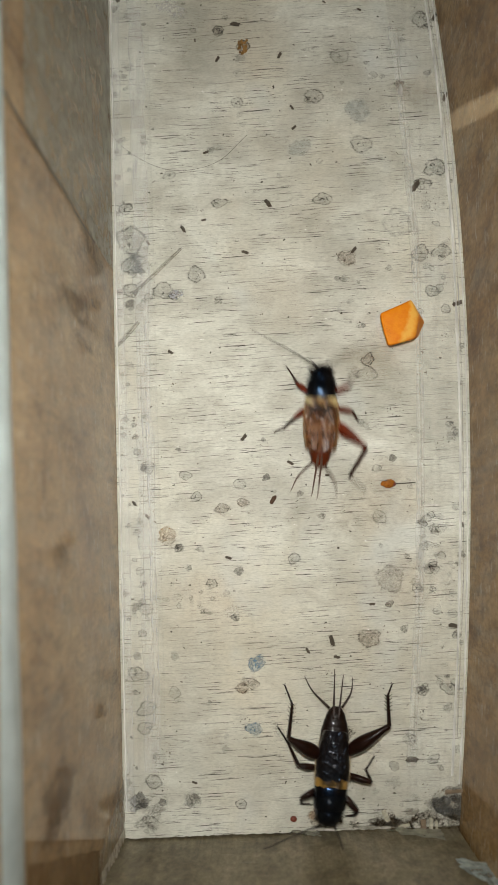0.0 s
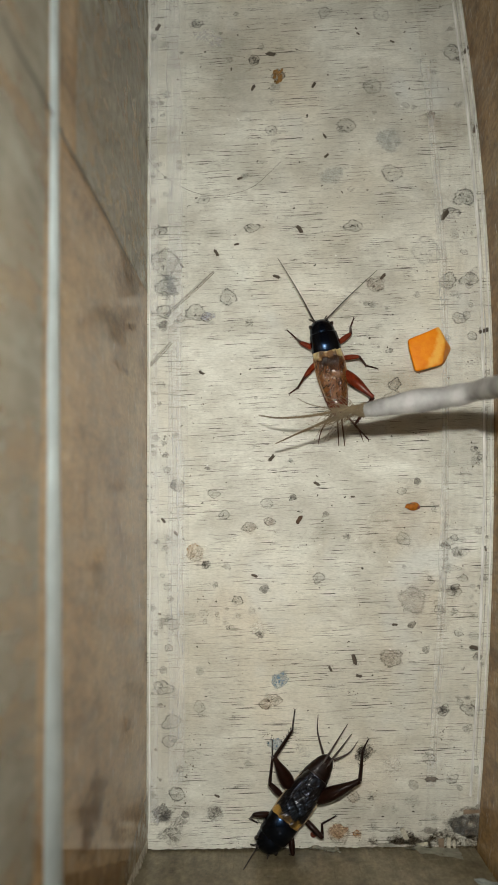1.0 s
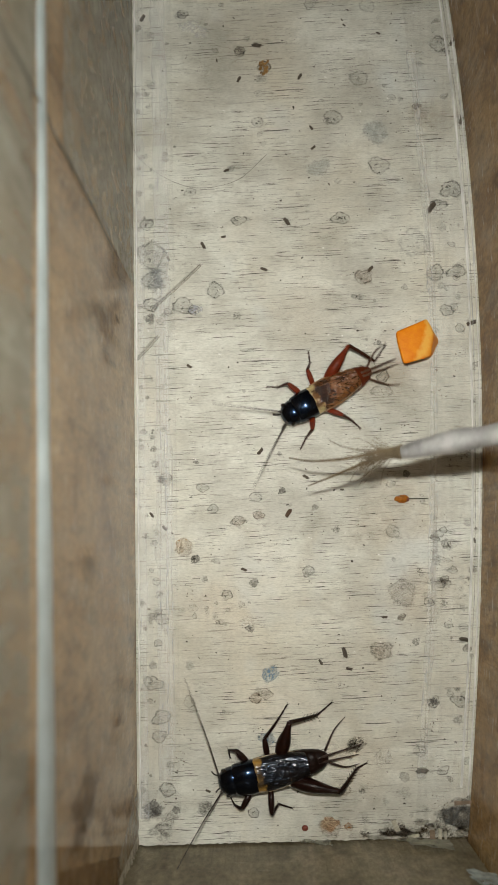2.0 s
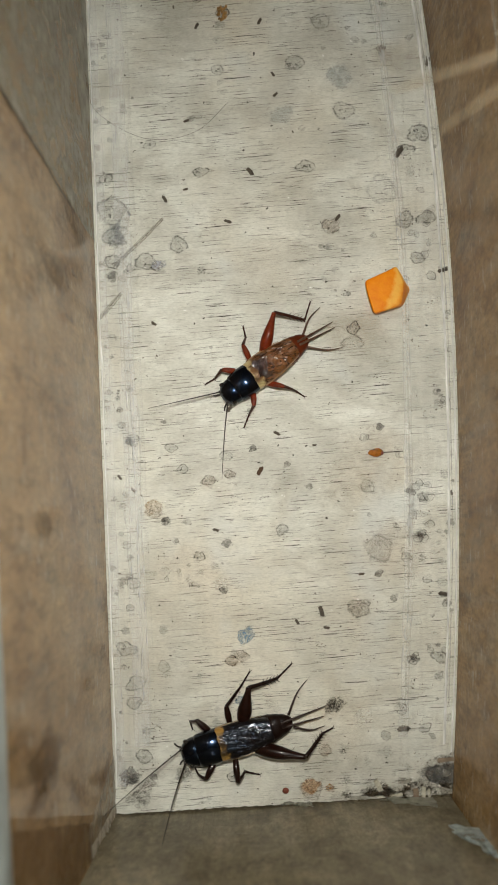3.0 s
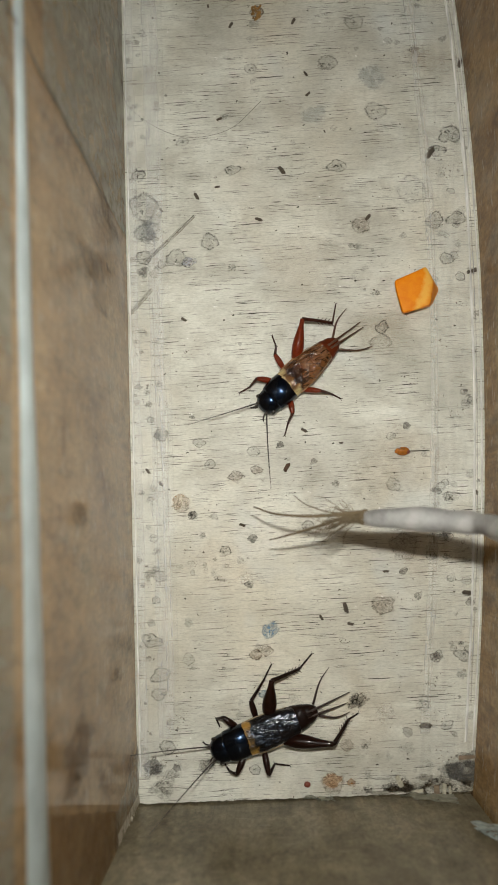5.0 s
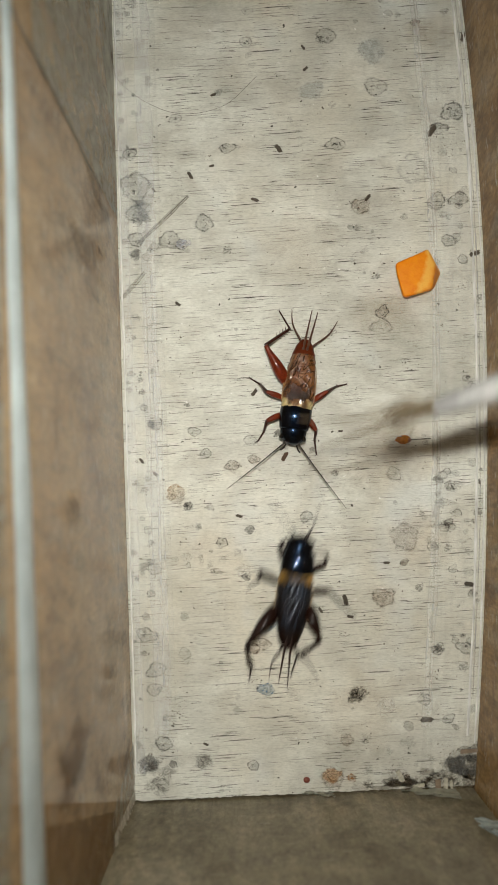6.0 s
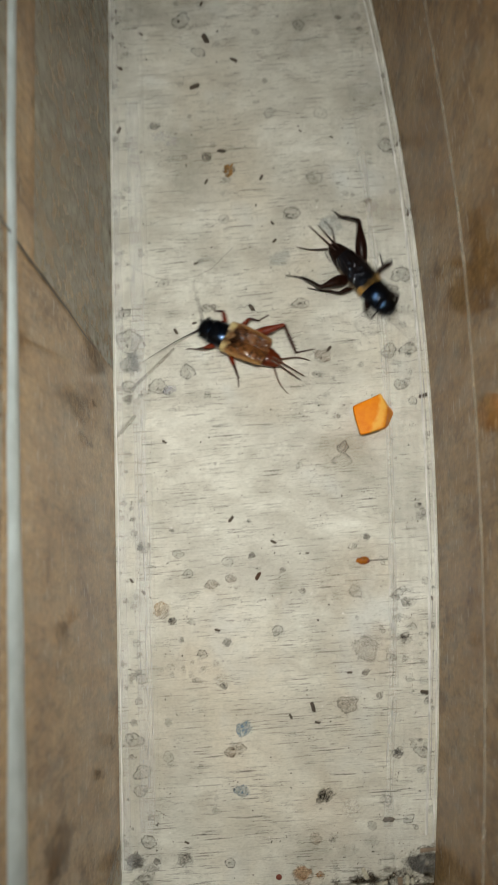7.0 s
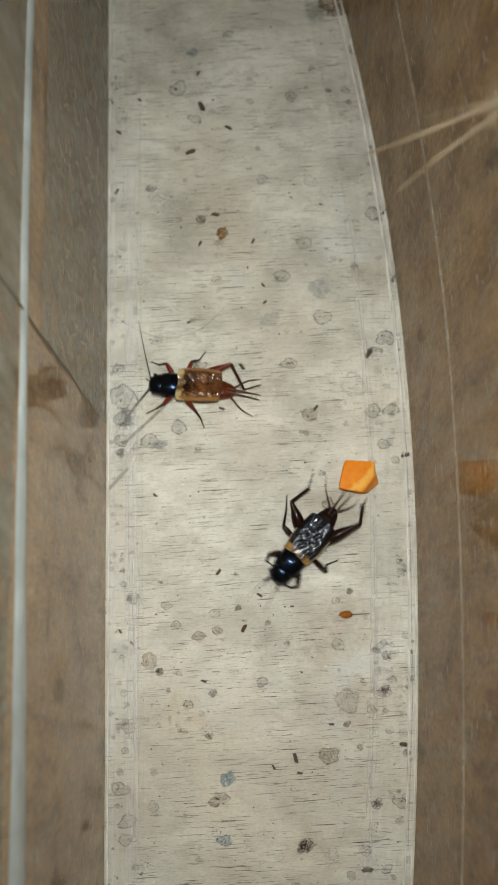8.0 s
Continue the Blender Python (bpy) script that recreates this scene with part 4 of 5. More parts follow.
def abdomen_mesh(s):
    rows = smooth_sections(ABDOMEN, 8)
    out = []
    for x, hw, top, bot in rows:
        r = 1 - 0.035 * (0.5 + 0.5 * math.cos(2 * math.pi * x / 1.9)) ** 3
        out.append((x * s, hw * r * s, top * (0.3 + 0.7 * r) * s, bot * s))
    return loft(out, 22)


def wing_mesh(side, s, hinge, reach=16.2, ridge=0.19):
    """One forewing: flat on the back, folded down along the flank, with raised veins."""
    rows = []
    for i in range(85):
        u = i / 84
        x = 4.6 - reach * u
        hw = 4.1 * (1 + 0.05 * math.sin(math.pi * u)) * (1 - 0.30 * max(0, u - 0.3) ** 1.3 / 0.63)
        end = max(0.0, 1 - max(0, (u - 0.84) / 0.16) ** 2.2) ** 0.5
        row = []
        for j in range(41):
            v = j / 40
            a = radians((-30 + 132 * v) * (0.25 + 0.75 * end))
            c, n_ = math.cos(a), math.sin(a)
            y = hw * math.copysign(abs(n_) ** 0.82, n_)
            z = 3.7 + 2.95 * (1 - 0.16 * u) * max(0.0, c) ** 0.66 - (0.5 * (v - 0.85) / 0.15 if v > 0.85 else 0)
            warp = 0.25 * noise.noise((u * 3, v * 3, side))
            ring = math.hypot((u - 0.70) * 2.2, v - 0.24) / 0.20
            harp = abs(math.sin(math.pi * (5.5 * u + 2.6 * v + warp))) ** 9 * (1 if u < 0.62 else 0.35)
            rib = abs(math.sin(math.pi * (7.5 * v - 1.3 * u + warp))) ** 9 * (0.35 if v < 0.5 else 0.8)
            vein = harp + rib + (1.2 * math.exp(-((ring - 1) / 0.13) ** 2) + 0.5 * math.exp(-((ring - 0.5) / 0.1) ** 2) if ring < 1.5 else 0)
            z += ridge * vein * math.sin(math.pi * min(1, u * 1.02)) + (0.16 if side > 0 else 0) + 0.14 * noise.noise((x * 0.7, y * 0.9, side))
            row.append(Vector((x * s, side * y * s, z * s)) * MM - Vector(hinge))
        rows.append(row)
    return sheet(rows, 0.00007, (0, 0, -1))


def leg(body, name, hip, knee, ankle, tip, mats, thick, side, hind=False, s=1.0, label=""):
    """A leg that turns about its hip: the thigh carries the shin, the shin's end the foot."""
    h = Vector(hip) * MM * s
    k, a, t = (Vector(p) * MM * s - h for p in (knee, ankle, tip))
    o = Vector((0, 0, 0))
    if hind:
        shape = lambda u: thick * MM * s * (0.55 + 1.0 * math.sin(math.pi * min(1, u * 0.9 + 0.18)) ** 1.3 * (1 - 0.45 * u) if u < 0.93 else 0.52)
    else:
        shape = lambda u: thick * MM * s * (0.7 + 0.4 * math.sin(math.pi * u))
    mid = (o + k) / 2 + Vector((0, 0, 0.0004))
    thigh = part(name, tube(bmesh.new(), spline([o, mid, k], 7), shape, 12), mats[0], body, label)
    thigh.location = h
    bm = bmesh.new()
    sr = (0.48 if hind else 0.40) * MM * s
    tube(bm, spline([k, (k + a) / 2 + Vector((0, 0, 0.0003)), a], 6), lambda u: sr * (1.15 - 0.4 * u), 9)
    if hind:
        for q in (0.45, 0.58, 0.7, 0.82, 0.94):
            for w in (-1, 1):
                p = k.lerp(a, q)
                n_ = (a - k).cross(Vector((0, 0, 1))).normalized()
                tube(bm, [p, p + (w * n_ * 0.7 + (a - k).normalized() * 0.7 + Vector((0, 0, 0.3))) * 0.0015 * s], lambda u: 0.00019 * (1 - 0.8 * u), 5)
    else:
        for w in (-1, 1):
            n_ = (a - k).cross(Vector((0, 0, 1))).normalized()
            tube(bm, [a, a + (w * n_ + (a - k).normalized() * 0.6) * 0.0007 * s], lambda u: 0.00011 * (1 - 0.7 * u), 5)
    part("shin", bm, mats[1], thigh)
    bm = bmesh.new()
    tube(bm, spline([a, a.lerp(t, 0.5) + Vector((0, 0, 0.0001)), t], 5), lambda u: 0.00025 * s * (1.1 - 0.35 * u + 0.15 * math.sin(16 * u)), 7)
    d = (t - a).normalized()
    n_ = d.cross(Vector((0, 0, 1))).normalized()
    for w in (-1, 1):
        tube(bm, [t, t + d * 0.0004 + w * n_ * 0.0003, t + d * 0.0005 + w * n_ * 0.0005], lambda u: 0.00009 * (1 - 0.5 * u), 5)
    part("foot", bm, mats[1], thigh)
    return thigh


def build_cricket(label, s, wing, shin_mats, belly, legs, cerci, tails, edge=None, reach=16.2, ridge=0.19, tail=None):
    body = new("cricket")
    body.empty_display_size = 0.01
    tagged(body, label, "cricket", "two crickets in the box")
    head = part("head", loft([tuple(s * q for q in r) for r in smooth_sections(HEAD, 6)], 28, 2.1), BLACK, body, "glossy black head")
    for w in (-1, 1):
        bm = bmesh.new()
        bmesh.ops.create_icosphere(bm, subdivisions=3, radius=1, matrix=pose(12.2 * MM * s, w * 2.95 * MM * s, 4.3 * MM * s, 0, 0, w * 25) @ Matrix.Diagonal((0.0009, 0.0006, 0.0010, 1)))
        part("eye", bm, EYE, head)
        part("palp", tube(bmesh.new(), spline([Vector(p) * MM * s for p in ((13.6, w * 1.3, 2.0), (15.0, w * 1.9, 1.4), (15.7, w * 2.6, 0.6))], 4), lambda u: 0.00022, 6), FEELER, head)
    part("pronotum", loft([tuple(s * q for q in r) for r in smooth_sections(PRONOTUM, 6)], 32, 2.15), BLACK, body, "glossy black neck shield")
    part("abdomen", abdomen_mesh(s), belly, body)
    wings = []
    for w in (1, -1):
        hinge = Vector((4.0 * s, w * 1.6 * s, 6.2 * s)) * MM
        ob = part("forewing", wing_mesh(w, s, hinge, reach, ridge), wing, body)
        ob.location = hinge
        wings.append(ob)
        if edge:
            pts = [Vector(((3.4 - 10.5 * u) * s, w * (4.16 + 0.20 * math.sin(math.pi * u) - 0.55 * u * u) * s, (4.7 - 0.4 * u) * s)) * MM - hinge for u in steps(0, 1, 10)]
            part("wing_edge", tube(bmesh.new(), pts, lambda u: 0.00017 * (1 - 0.7 * u ** 3), 6), edge, ob, "cream edge of the wing")
    made = {k: leg(body, k.split(".")[0], *p, shin_mats, th, 1, hind="hind" in k, s=s) for k, (p, th) in legs.items()}
    for a, b in cerci:
        part("cercus", tube(bmesh.new(), spline([Vector(a) * MM, (Vector(a) + Vector(b)) * MM / 2 + Vector((0, math.copysign(0.0010, b[1] - a[1]), 0)), Vector(b) * MM], 6), lambda u: 0.00036 * (1 - 0.8 * u), 7), tail or TAIL, body)
    for a, b in tails:
        part("hind_wing_tip", tube(bmesh.new(), spline([Vector(a) * MM, (Vector(a) + Vector(b)) * MM / 2, Vector(b) * MM], 6), lambda u: 0.00046 * (1 - 0.78 * u ** 0.7), 8), tail or TAIL, body)
    return body, wings, made


def feeler(body, base, length, bend):
    pts = [(0, 0, 0), (length * 0.33, bend * 0.2, 0.4), (length * 0.66, bend * 0.55, 0.2), (length, bend, -0.4)]
    bm = tube(bmesh.new(), spline([Vector(p) * MM for p in pts], 8), lambda u: 0.00021 * (1 - 0.72 * u), 6)
    tube(bm, [Vector(p) * MM for p in ((-0.5, 0, -0.2), (0.1, 0, 0), (0.6, 0, 0.05))], lambda u: 0.00042, 7)
    ob = part("antenna", bm, FEELER, body)
    ob.location = Vector(base) * MM
    return ob


BROWN_LEGS = {
    "fore_leg": (((6.2, -3.2, 3.0), (8.3, -7.6, 4.4), (10.9, -8.4, 1.2), (13.4, -10.0, 0.35)), 0.75),
    "fore_leg.l": (((6.2, 3.0, 3.0), (8.7, 6.7, 4.4), (10.8, 7.4, 1.2), (14.0, 9.4, 0.35)), 0.75),
    "middle_leg": (((2.2, -3.4, 3.0), (1.3, -8.4, 4.6), (-0.9, -10.3, 1.2), (-2.3, -13.4, 0.35)), 0.72),
    "middle_leg.l": (((2.6, 3.2, 3.0), (-1.0, 7.4, 4.6), (-3.2, 9.9, 1.2), (-4.2, 12.4, 0.35)), 0.72),
    "hind_leg": (((-1.8, -3.4, 3.4), (-10.6, -10.3, 6.2), (-16.9, -4.6, 1.2), (-21.4, -8.0, 0.35)), 1.15),
}
BLACK_LEGS = {
    "fore_leg": (((5.8, -3.2, 3.0), (8.2, -7.0, 4.2), (10.3, -6.9, 1.6), (10.4, -4.6, 0.35)), 0.75),
    "fore_leg.l": (((6.4, 3.2, 3.0), (10.0, 7.0, 3.8), (11.8, 6.2, 1.6), (12.4, 4.6, 0.35)), 0.75),
    "middle_leg": (((0.8, -3.4, 3.0), (0.3, -8.4, 4.6), (-4.2, -11.4, 1.2), (-7.4, -14.2, 0.35)), 0.75),
    "middle_leg.l": (((1.6, 3.4, 3.0), (2.6, 9.8, 4.6), (0.6, 8.6, 1.4), (-2.6, 10.6, 0.35)), 0.75),
    "hind_leg": (((-2.4, -3.4, 3.4), (-6.4, -11.4, 6.4), (-13.6, -10.8, 1.4), (-18.0, -13.0, 0.35)), 1.30),
    "hind_leg.l": (((-3.6, 3.4, 3.4), (-15.0, 8.2, 6.4), (-20.6, 5.2, 1.4), (-23.4, 4.9, 0.35)), 1.30),
}
brown, brown_wings, brown_legs = build_cricket(
    "brown-winged black-headed cricket with one hind leg missing", 1.0, TAWNY_WING, (RED_LEG, RED_DARK), RUST, BROWN_LEGS,
    (((-13.6, -1.2, 2.9), (-22.3, -4.8, 2.2)), ((-12.6, 2.0, 2.8), (-20.5, 7.8, 2.0))), (((-11.0, -0.4, 4.2), (-22.4, 0.6, 2.6)), ((-11.0, 0.6, 4.2), (-22.0, 2.2, 2.6))), TAN_EDGE, 14.4, 0.20)
dark, dark_wings, dark_legs = build_cricket(
    "glossy black cricket with yellow wing bands", 1.05, DARK_WING, (DARK_LEG, DARK_SHIN), DARK_BELLY, BLACK_LEGS,
    (((-14.4, -1.8, 2.9), (-21.8, -9.0, 2.2)), ((-14.8, 1.4, 2.8), (-22.8, 3.7, 2.0))), (((-12.0, -0.6, 4.2), (-24.6, -1.2, 2.4)), ((-12.0, 0.6, 4.2), (-23.2, 1.2, 2.4))), WING_EDGE, 13.6, 0.10, DARK_TAIL)
brown_feelers = [feeler(brown, (13.6, 1.6, 4.6), 21, 1.5), feeler(brown, (13.6, -1.6, 4.6), 20, -1.0)]
dark_feelers = [feeler(dark, (14.3, 1.7, 4.8), 30, 4.0), feeler(dark, (14.3, -1.7, 4.8), 28, 3.0)]


# ---- the straw brush ----
def build_brush():
    """The stalk runs along local +x from the root of the tuft, the fibres the other way and down."""
    brush = new("straw_brush")
    brush.empty_display_size = 0.01
    tagged(brush, "grey-white stalk with a frayed tuft of straw fibres", "brush")
    bm = bmesh.new()
    tube(bm, spline([(0.0, 0, 0), (0.011, 0.0003, 0), (0.021, 0, 0.0008), (0.028, -0.0005, 0.006), (0.036, -0.003, 0.024), (0.049, -0.007, 0.056), (0.084, -0.014, 0.143)], 8), lambda u: 0.0025 + 0.0002 * math.sin(9 * u) - 0.0010 * max(0.0, 0.15 - u) / 0.15 + 0.00015 * math.sin(37 * u), 14)
    part("stalk", bm, STALK, brush, "grey-white stalk")
    made = []
    tips = [(-31, 3, -9), (-27, -5, -10), (-20, 6, -8)] + [(random.uniform(-16, -6), random.uniform(-7, 7), random.uniform(-9, -2)) for i in range(15)] + [(random.uniform(-15, -5), random.uniform(-3.5, 3.5), random.uniform(-5, 1)) for i in range(34)]
    for i, (x, y, z) in enumerate(tips):
        a, r0 = 2 * math.pi * i / len(tips), 1.3
        w = Vector((0, math.cos(a) * r0, math.sin(a) * r0))
        bow = random.uniform(-2.5, 2.5)
        pts = [Vector((0.6, 0, 0)) + w, Vector((-0.6, 0, 0)) + w * 1.05, Vector((x * 0.4, y * 0.25 + bow * 0.4, z * 0.18)), Vector((x * 0.75, y * 0.6 + bow, z * 0.52)), Vector((x, y, z))]
        made.append(part("fibre", tube(bmesh.new(), spline([p * MM for p in pts], 6), lambda u, k=(0.00060 if i < 2 else 0.00028 if i < 3 else 0.00015): k * (1 - 0.75 * u), 6), FIBRE, brush))
    return brush, made


brush, fibres = build_brush()


# ---- what moves ----
BROWN_PATH = [
    (0.0, 26.9, 25.1, 89), (0.1, 23.1, 40.8, 111), (0.2, 23.7, 44.6, 106), (0.3, 21.7, 44.6, 108), (0.5, 22.2, 45.5, 105), (0.7, 24.7, 44.9, 109),
    (1.0, 21.7, 45.0, 103), (1.1, 22.7, 46.2, 110), (1.2, 22.4, 41.7, 132), (1.3, 20.6, 43.4, 179), (1.5, 18.6, 40.0, 171), (1.8, 19.5, 39.3, 176),
    (2.0, 24.1, 35.6, 210), (2.2, 21.3, 35.9, 231), (3.3, 15.6, 28.8, 212), (3.5, 15.6, 29.0, 212), (4.0, 15.4, 29.1, 211), (4.5, 15.6, 29.2, 214),
    (4.7, 16.2, 29.4, 214), (5.8, 18.4, 19.1, 263), (6.0, 17.5, 19.2, 262), (6.1, 18.1, 19.4, 264), (6.2, 18.9, 28.8, 239), (6.3, 12.0, 38.3, 203),
    (6.4, 20.9, 48.0, 136), (6.5, 25.0, 57.4, 139), (6.6, 28.7, 59.9, 145), (6.7, 25.4, 64.6, 142), (6.8, 19.9, 66.3, 137), (7.0, 8.8, 73.9, 154),
    (7.2, -8.0, 76.1, 170), (7.5, -9.0, 80.2, 162), (7.8, -7.0, 84.1, 165), (8.0, -3.6, 78.6, 176),
]
DARK_PATH = [
    (0.0, 29.3, -67.1, -95), (0.1, 26.2, -65.1, -104), (0.2, 27.7, -64.3, -108), (0.3, 23.8, -62.9, -127), (0.5, 19.1, -70.6, -126), (0.7, 21.2, -67.8, -128),
    (1.0, 14.4, -72.8, -126), (1.5, 14.0, -73.3, -125), (1.8, 15.8, -66.0, -145), (2.0, 10.7, -66.1, -166), (2.2, 9.5, -64.4, -165), (3.3, 5.6, -68.6, -164),
    (3.5, 5.1, -69.1, -163), (4.0, 5.5, -70.1, -156), (4.5, 6.4, -67.9, -159), (4.7, 7.3, -66.5, -157), (5.8, 9.5, -71.1, -240), (5.9, 10.7, -61.7, -265),
    (6.0, 16.1, -33.2, -277), (6.1, 25.0, -14.4, -292), (6.2, 17.4, -0.2, -229), (6.3, 7.2, 15.2, -255), (6.4, 1.4, 27.3, -251), (6.5, -5.2, 54.5, -265),
    (6.6, 0.6, 82.7, -291), (6.7, 21.6, 108.3, -341), (6.8, 48.5, 109.4, -359), (6.9, 51.0, 98.9, -369), (7.0, 47.1, 95.0, -412), (7.1, 44.3, 81.6, -449),
    (7.2, 38.9, 63.1, -451), (7.3, 40.1, 48.7, -439), (7.5, 46.4, 29.7, -422), (7.8, 41.8, 26.7, -428), (8.0, 32.7, 27.9, -490),
]
# seconds; outward turn, flare and lift of the forewings
BROWN_WINGS = ((0.0, 4, 8, 3), (0.2, 0, 0, 0), (6.1, 0, 0, 0), (6.3, 1, 5, 1), (6.5, 2, 10, 2), (6.8, 2, 26, 4), (7.0, 2, 30, 6), (7.2, 2, 30, 6), (7.5, 3, 32, 7), (8.0, 3, 34, 8))
DARK_WINGS = ((0.0, 0, 0, 0), (6.4, 2, 1, 1), (6.6, 5, 4, 2), (6.8, 0, 0, 0), (7.8, 3, 2, 1), (8.0, 6, 8, 3))
# seconds; turn and pitch of the two antennae (positive turn: to its left; negative pitch: up)
BROWN_FEELERS = ((0.0, 62, -25, -58, -30), (0.2, 25, -8, -10, -8), (0.5, 28, -6, -8, -10), (0.8, 14, -6, -52, -6), (1.0, 14, -6, -55, -6), (1.5, 34, -4, -22, -6), (1.8, 75, -6, 0, -6), (2.0, 30, -10, -30, -20),
                 (3.3, 48, -4, -18, -4), (4.7, 48, -4, -18, -4), (5.8, 40, -4, -40, -6), (6.0, 40, -4, -40, -6), (6.3, 20, -8, -30, -8), (6.5, 10, -8, -30, -8), (7.0, 54, -6, -40, -75), (7.5, 60, -20, -70, -8), (8.0, 60, -20, -70, -8))
DARK_FEELERS = ((0.0, 20, -60, -72, -16), (0.5, 20, -45, -20, -30), (1.0, 10, -60, -20, -60), (1.5, 10, -60, -20, -60), (1.8, 12, -10, -95, -8), (2.0, 35, -30, -90, -10), (2.2, 30, -40, -15, -8), (3.3, 52, -52, 14, -30), (3.5, 52, -52, 14, -30), (4.0, 30, -40, 0, -30), (4.5, -5, -64, -24, -14), (4.7, -5, -64, -24, -14),
                (5.8, 20, -30, -20, -30), (6.0, 20, -72, -20, -72), (6.5, 55, -10, -52, -6), (6.7, 10, -10, -30, -10), (7.0, 10, -30, -10, -30), (7.2, 50, -8, 5, -20), (7.5, -44, -6, -52, -6), (8.0, -10, -70, -20, -70))
# seconds; root of the tuft, the way its stalk leans, and its height
BRUSH_PATH = (
    (0.0, 55, 40, 175, 30, 12), (0.3, 56, 42, 175, 30, 12), (0.5, 57, 42, 140, 16, 14), (0.6, 44, 22, 66, 6, 20), (0.7, 42, 24.5, 46, 3, 22), (0.8, 35.4, 22.8, 38, 3, 22), (0.9, 31, 28.6, 38, 9, 22), (1.0, 27.9, 27.3, 38, 7, 22),
    (1.1, 40.8, 23.2, 38, 3, 22), (1.2, 40.3, 18.2, 38, 1, 22), (1.3, 37.8, 13.8, 38, 3, 22), (1.5, 40, 15.5, 38, 9, 22), (1.7, 39.5, 23.3, 40, 4, 22), (1.8, 33.1, 18.6, 38, 11, 22), (1.9, 38.6, 19.5, 38, 8, 22), (2.0, 39, 15.5, 38, 10, 22),
    (2.2, 39.5, 0.9, 38, 3, 22), (2.6, 44, 18, 80, 12, 20), (3.0, 60, 44, 142, 26, 14), (3.3, 57, 24, 175, 30, 12), (3.5, 57, 25, 175, 30, 12),
    (4.0, 49.5, 12.8, 138, 29, 14), (4.1, 44, 6, 85, 14, 20), (4.3, 36.3, -5.9, 38, 3, 22),
    (4.5, 33.3, 2.7, 38, 6, 22), (4.7, 27.2, -4.1, 38, -4, 22), (5.3, 34, -20, 40, 0, 22), (5.8, 30.8, -41.4, 38, 5, 22), (5.9, 40, -18, 46, 9, 22), (6.0, 41, 8.0, 60, 15, 22), (6.2, 56, 40, 140, 16, 16), (6.5, 84, 90, 152, 14, 12),
    (7.0, 90, 118, 152, 13, 12), (7.3, 67.5, 101.5, 150, 13, 12), (7.5, 61.4, 98.5, 150, 13, 12), (7.8, 62.2, 92.9, 150, 13, 12), (8.0, 62.9, 86.0, 150, 13, 12),)
# seconds; how far the fibres are swept aside
SWEPT = ((0.0, 0), (0.8, 8), (1.0, -4), (1.2, -14), (1.5, -6), (1.8, 6), (2.2, -16), (4.3, -22), (4.5, -30), (4.7, -12), (5.8, 12), (6.0, -10), (8.0, 0))


def gait(path, t):
    """How fast a thing goes at t, in mm a second."""
    for a, b in zip(path, path[1:]):
        if a[0] <= t <= b[0]:
            return math.hypot(b[1] - a[1], b[2] - a[2]) / (b[0] - a[0])
    return 0.0


# seconds and turns of a leg apart from its walking steps
DARK_TURNS = {"hind_leg": ((5.4, 0), (5.8, -15), (6.0, -27), (6.2, -18), (6.5, -20), (6.8, 6), (7.0, 8), (7.2, -25), (7.5, -28), (8.0, -5)),
              "hind_leg.l": ((0.0, -26), (0.2, -10), (0.6, 0), (5.4, 0), (5.8, -33), (6.0, -20), (6.2, -20), (6.5, -20), (6.8, -22), (7.2, 10), (7.5, 10), (8.0, 0)),
              "fore_leg": ((5.4, 0), (5.8, 14), (6.5, 20), (8.0, 10)), "fore_leg.l": ((5.4, 0), (5.8, -30), (6.0, -42), (6.5, -30), (8.0, -10))}
BROWN_TURNS = {"hind_leg": ((0.0, 10), (0.2, 4), (1.3, -6), (2.0, -8), (2.6, 0), (6.2, 0), (6.5, 0), (7.0, -2), (7.3, -12), (8.0, -14)),
               "fore_leg": ((0.0, 0), (2.2, 0), (3.0, 24), (4.7, 24), (5.4, 4), (5.8, 8), (8.0, 8)), "fore_leg.l": ((0.0, 0), (5.0, 0), (5.8, -22), (6.2, -10), (8.0, 0))}


def eased(keys, t):
    if not keys or t <= keys[0][0]:
        return keys[0][1] if keys else 0.0
    for (a, p), (b, q) in zip(keys, keys[1:]):
        if t <= b:
            u = (t - a) / (b - a)
            return p + (q - p) * u * u * (3 - 2 * u)
    return keys[-1][1]


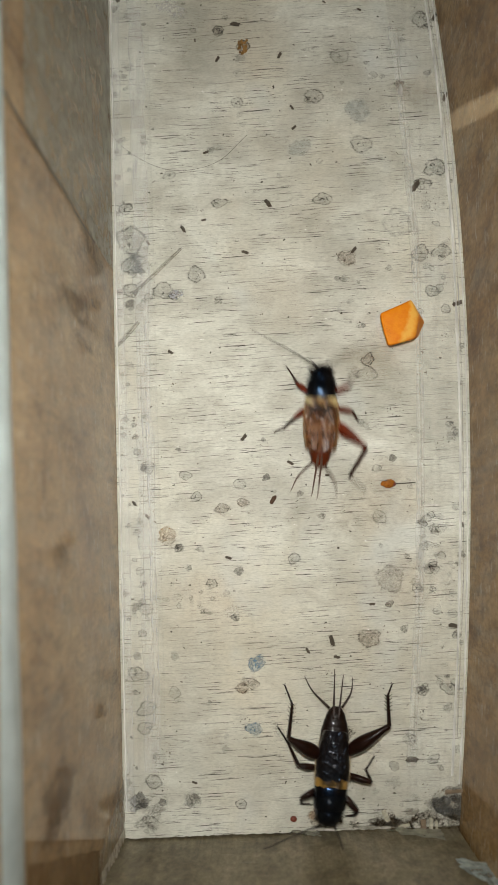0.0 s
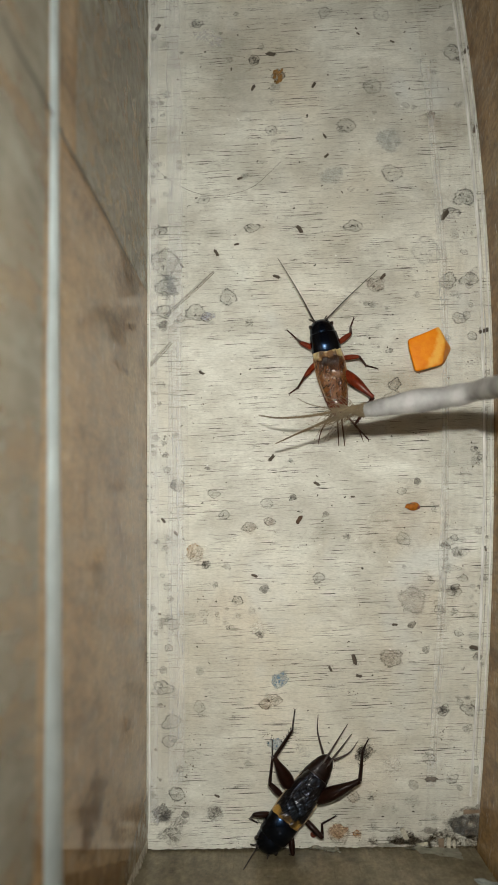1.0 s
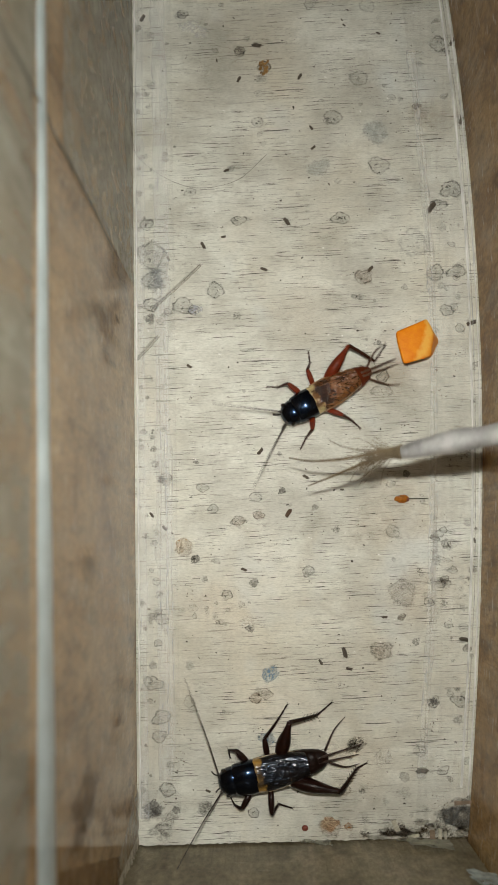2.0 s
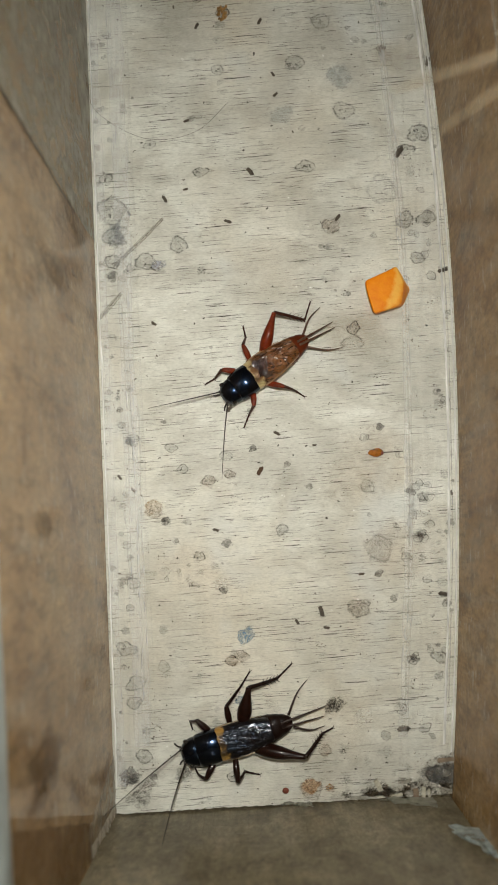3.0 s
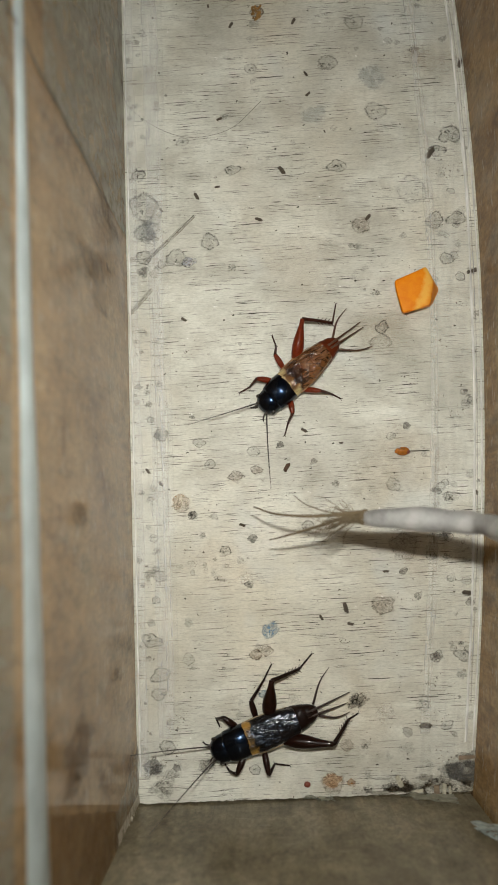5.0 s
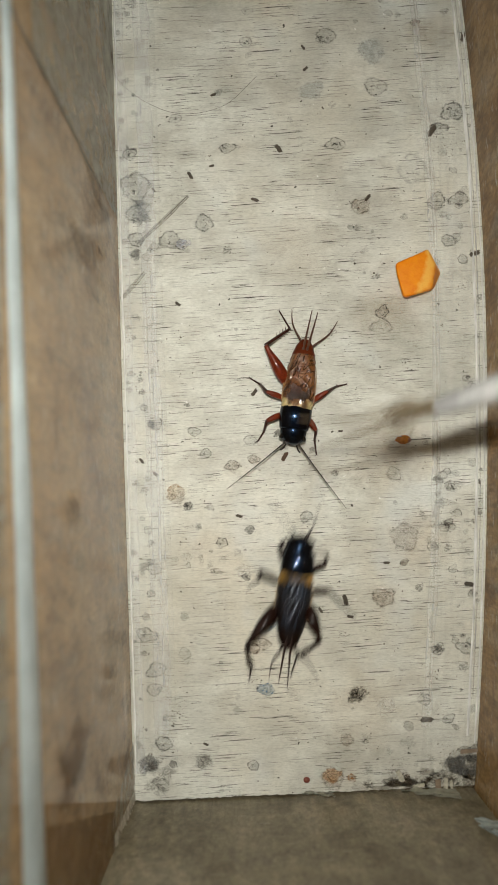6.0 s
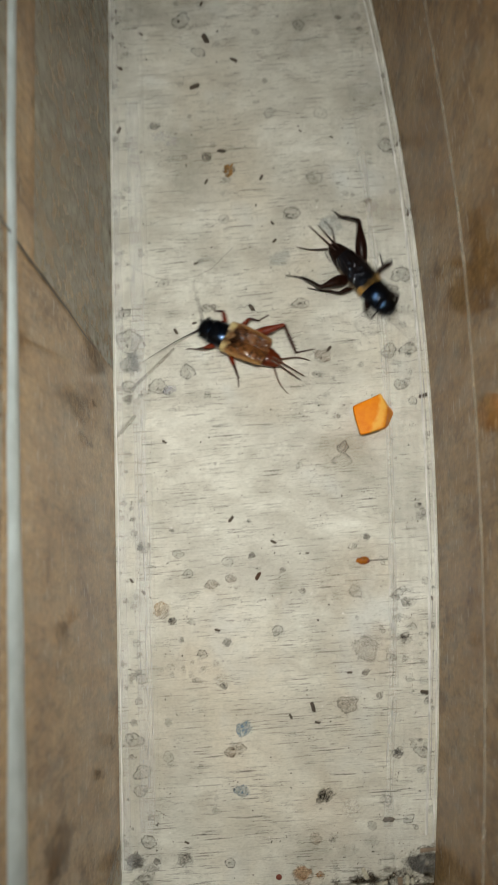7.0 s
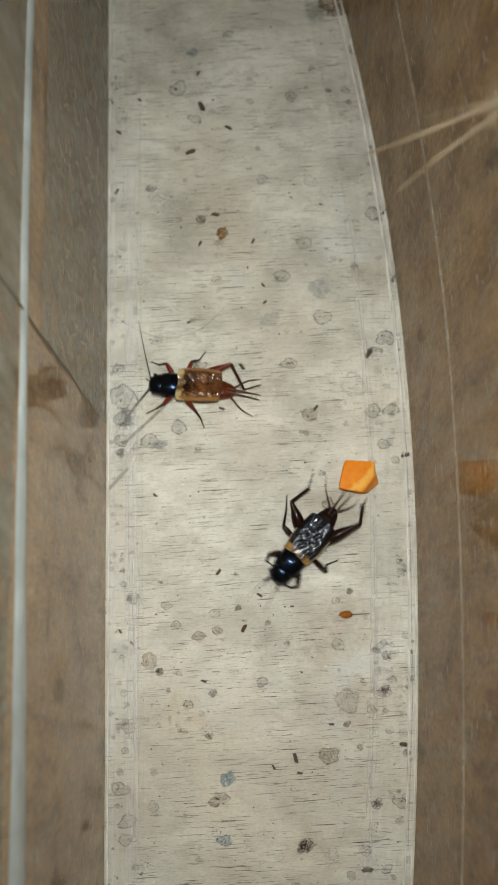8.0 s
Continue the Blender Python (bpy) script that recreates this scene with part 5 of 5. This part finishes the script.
def step_legs(made, path, turns):
    phase = {"fore_leg": 0.0, "fore_leg.l": math.pi, "middle_leg": math.pi, "middle_leg.l": 0.0, "hind_leg": 0.3, "hind_leg.l": math.pi + 0.3}
    for k, ob in made.items():
        home, rows = ob.location.copy() / MM, []
        size = 16 if "hind" not in k else 12
        for i in range(81):
            t = i / 10
            v = min(1.0, gait(path, t) / 120)
            still = 0 if v < 0.12 else v
            turn = size * still * math.sin(2 * math.pi * 3.3 * t + phase[k]) + eased(turns.get(k, ()), t)
            rows.append((t, pose(home.x * MM, home.y * MM, home.z * MM, 0, 0, turn)))
        walk(ob, rows)


def motions():
    walk(phone_flash, [(t, pose(*p) @ pose(*FLASH_OFFSET)) for t, *p in PATH])
    walk(brown, [(t, pose(x * MM, y * MM, 0, 0, 0, a)) for t, x, y, a in BROWN_PATH])
    walk(dark, [(t, pose(x * MM, y * MM, 0, 0, 0, a)) for t, x, y, a in DARK_PATH])
    for wings, keys in ((brown_wings, BROWN_WINGS), (dark_wings, DARK_WINGS)):
        for ob, w in zip(wings, (1, -1)):
            p = ob.location.copy()
            walk(ob, [(t, pose(p.x, p.y, p.z + 0.0022 * math.sin(radians(flare)), w * flare, up, -w * out)) for t, out, flare, up in keys])
    for feelers, keys in ((brown_feelers, BROWN_FEELERS), (dark_feelers, DARK_FEELERS)):
        for k, ob in enumerate(feelers):
            p = ob.location.copy()
            walk(ob, [(q[0], pose(*p, 0, q[2 + 2 * k], q[1 + 2 * k])) for q in keys])
    step_legs(brown_legs, BROWN_PATH, BROWN_TURNS)
    step_legs(dark_legs, DARK_PATH, DARK_TURNS)
    walk(carrot, [(t, pose(x * MM, y * MM, 0, 0, 0, a)) for t, x, y, a in ((0, 49.6, 51.6, 0), (7.1, 49.6, 51.6, 0), (7.2, 49.3, 52.4, -4), (7.4, 50.0, 50.6, -22), (7.5, 50.2, 50.3, -25), (8.0, 50.5, 50.3, -27))])
    walk(brush, [(t, pose(x * MM, y * MM, z * MM, 0, -lean, yaw)) for t, x, y, z, yaw, lean in BRUSH_PATH])
    for i, ob in enumerate(fibres):
        walk(ob, [(t, pose(0, 0, 0, 0, 0, a * (0.75 + 0.5 * (i % 5) / 4))) for t, a in SWEPT])


motions()
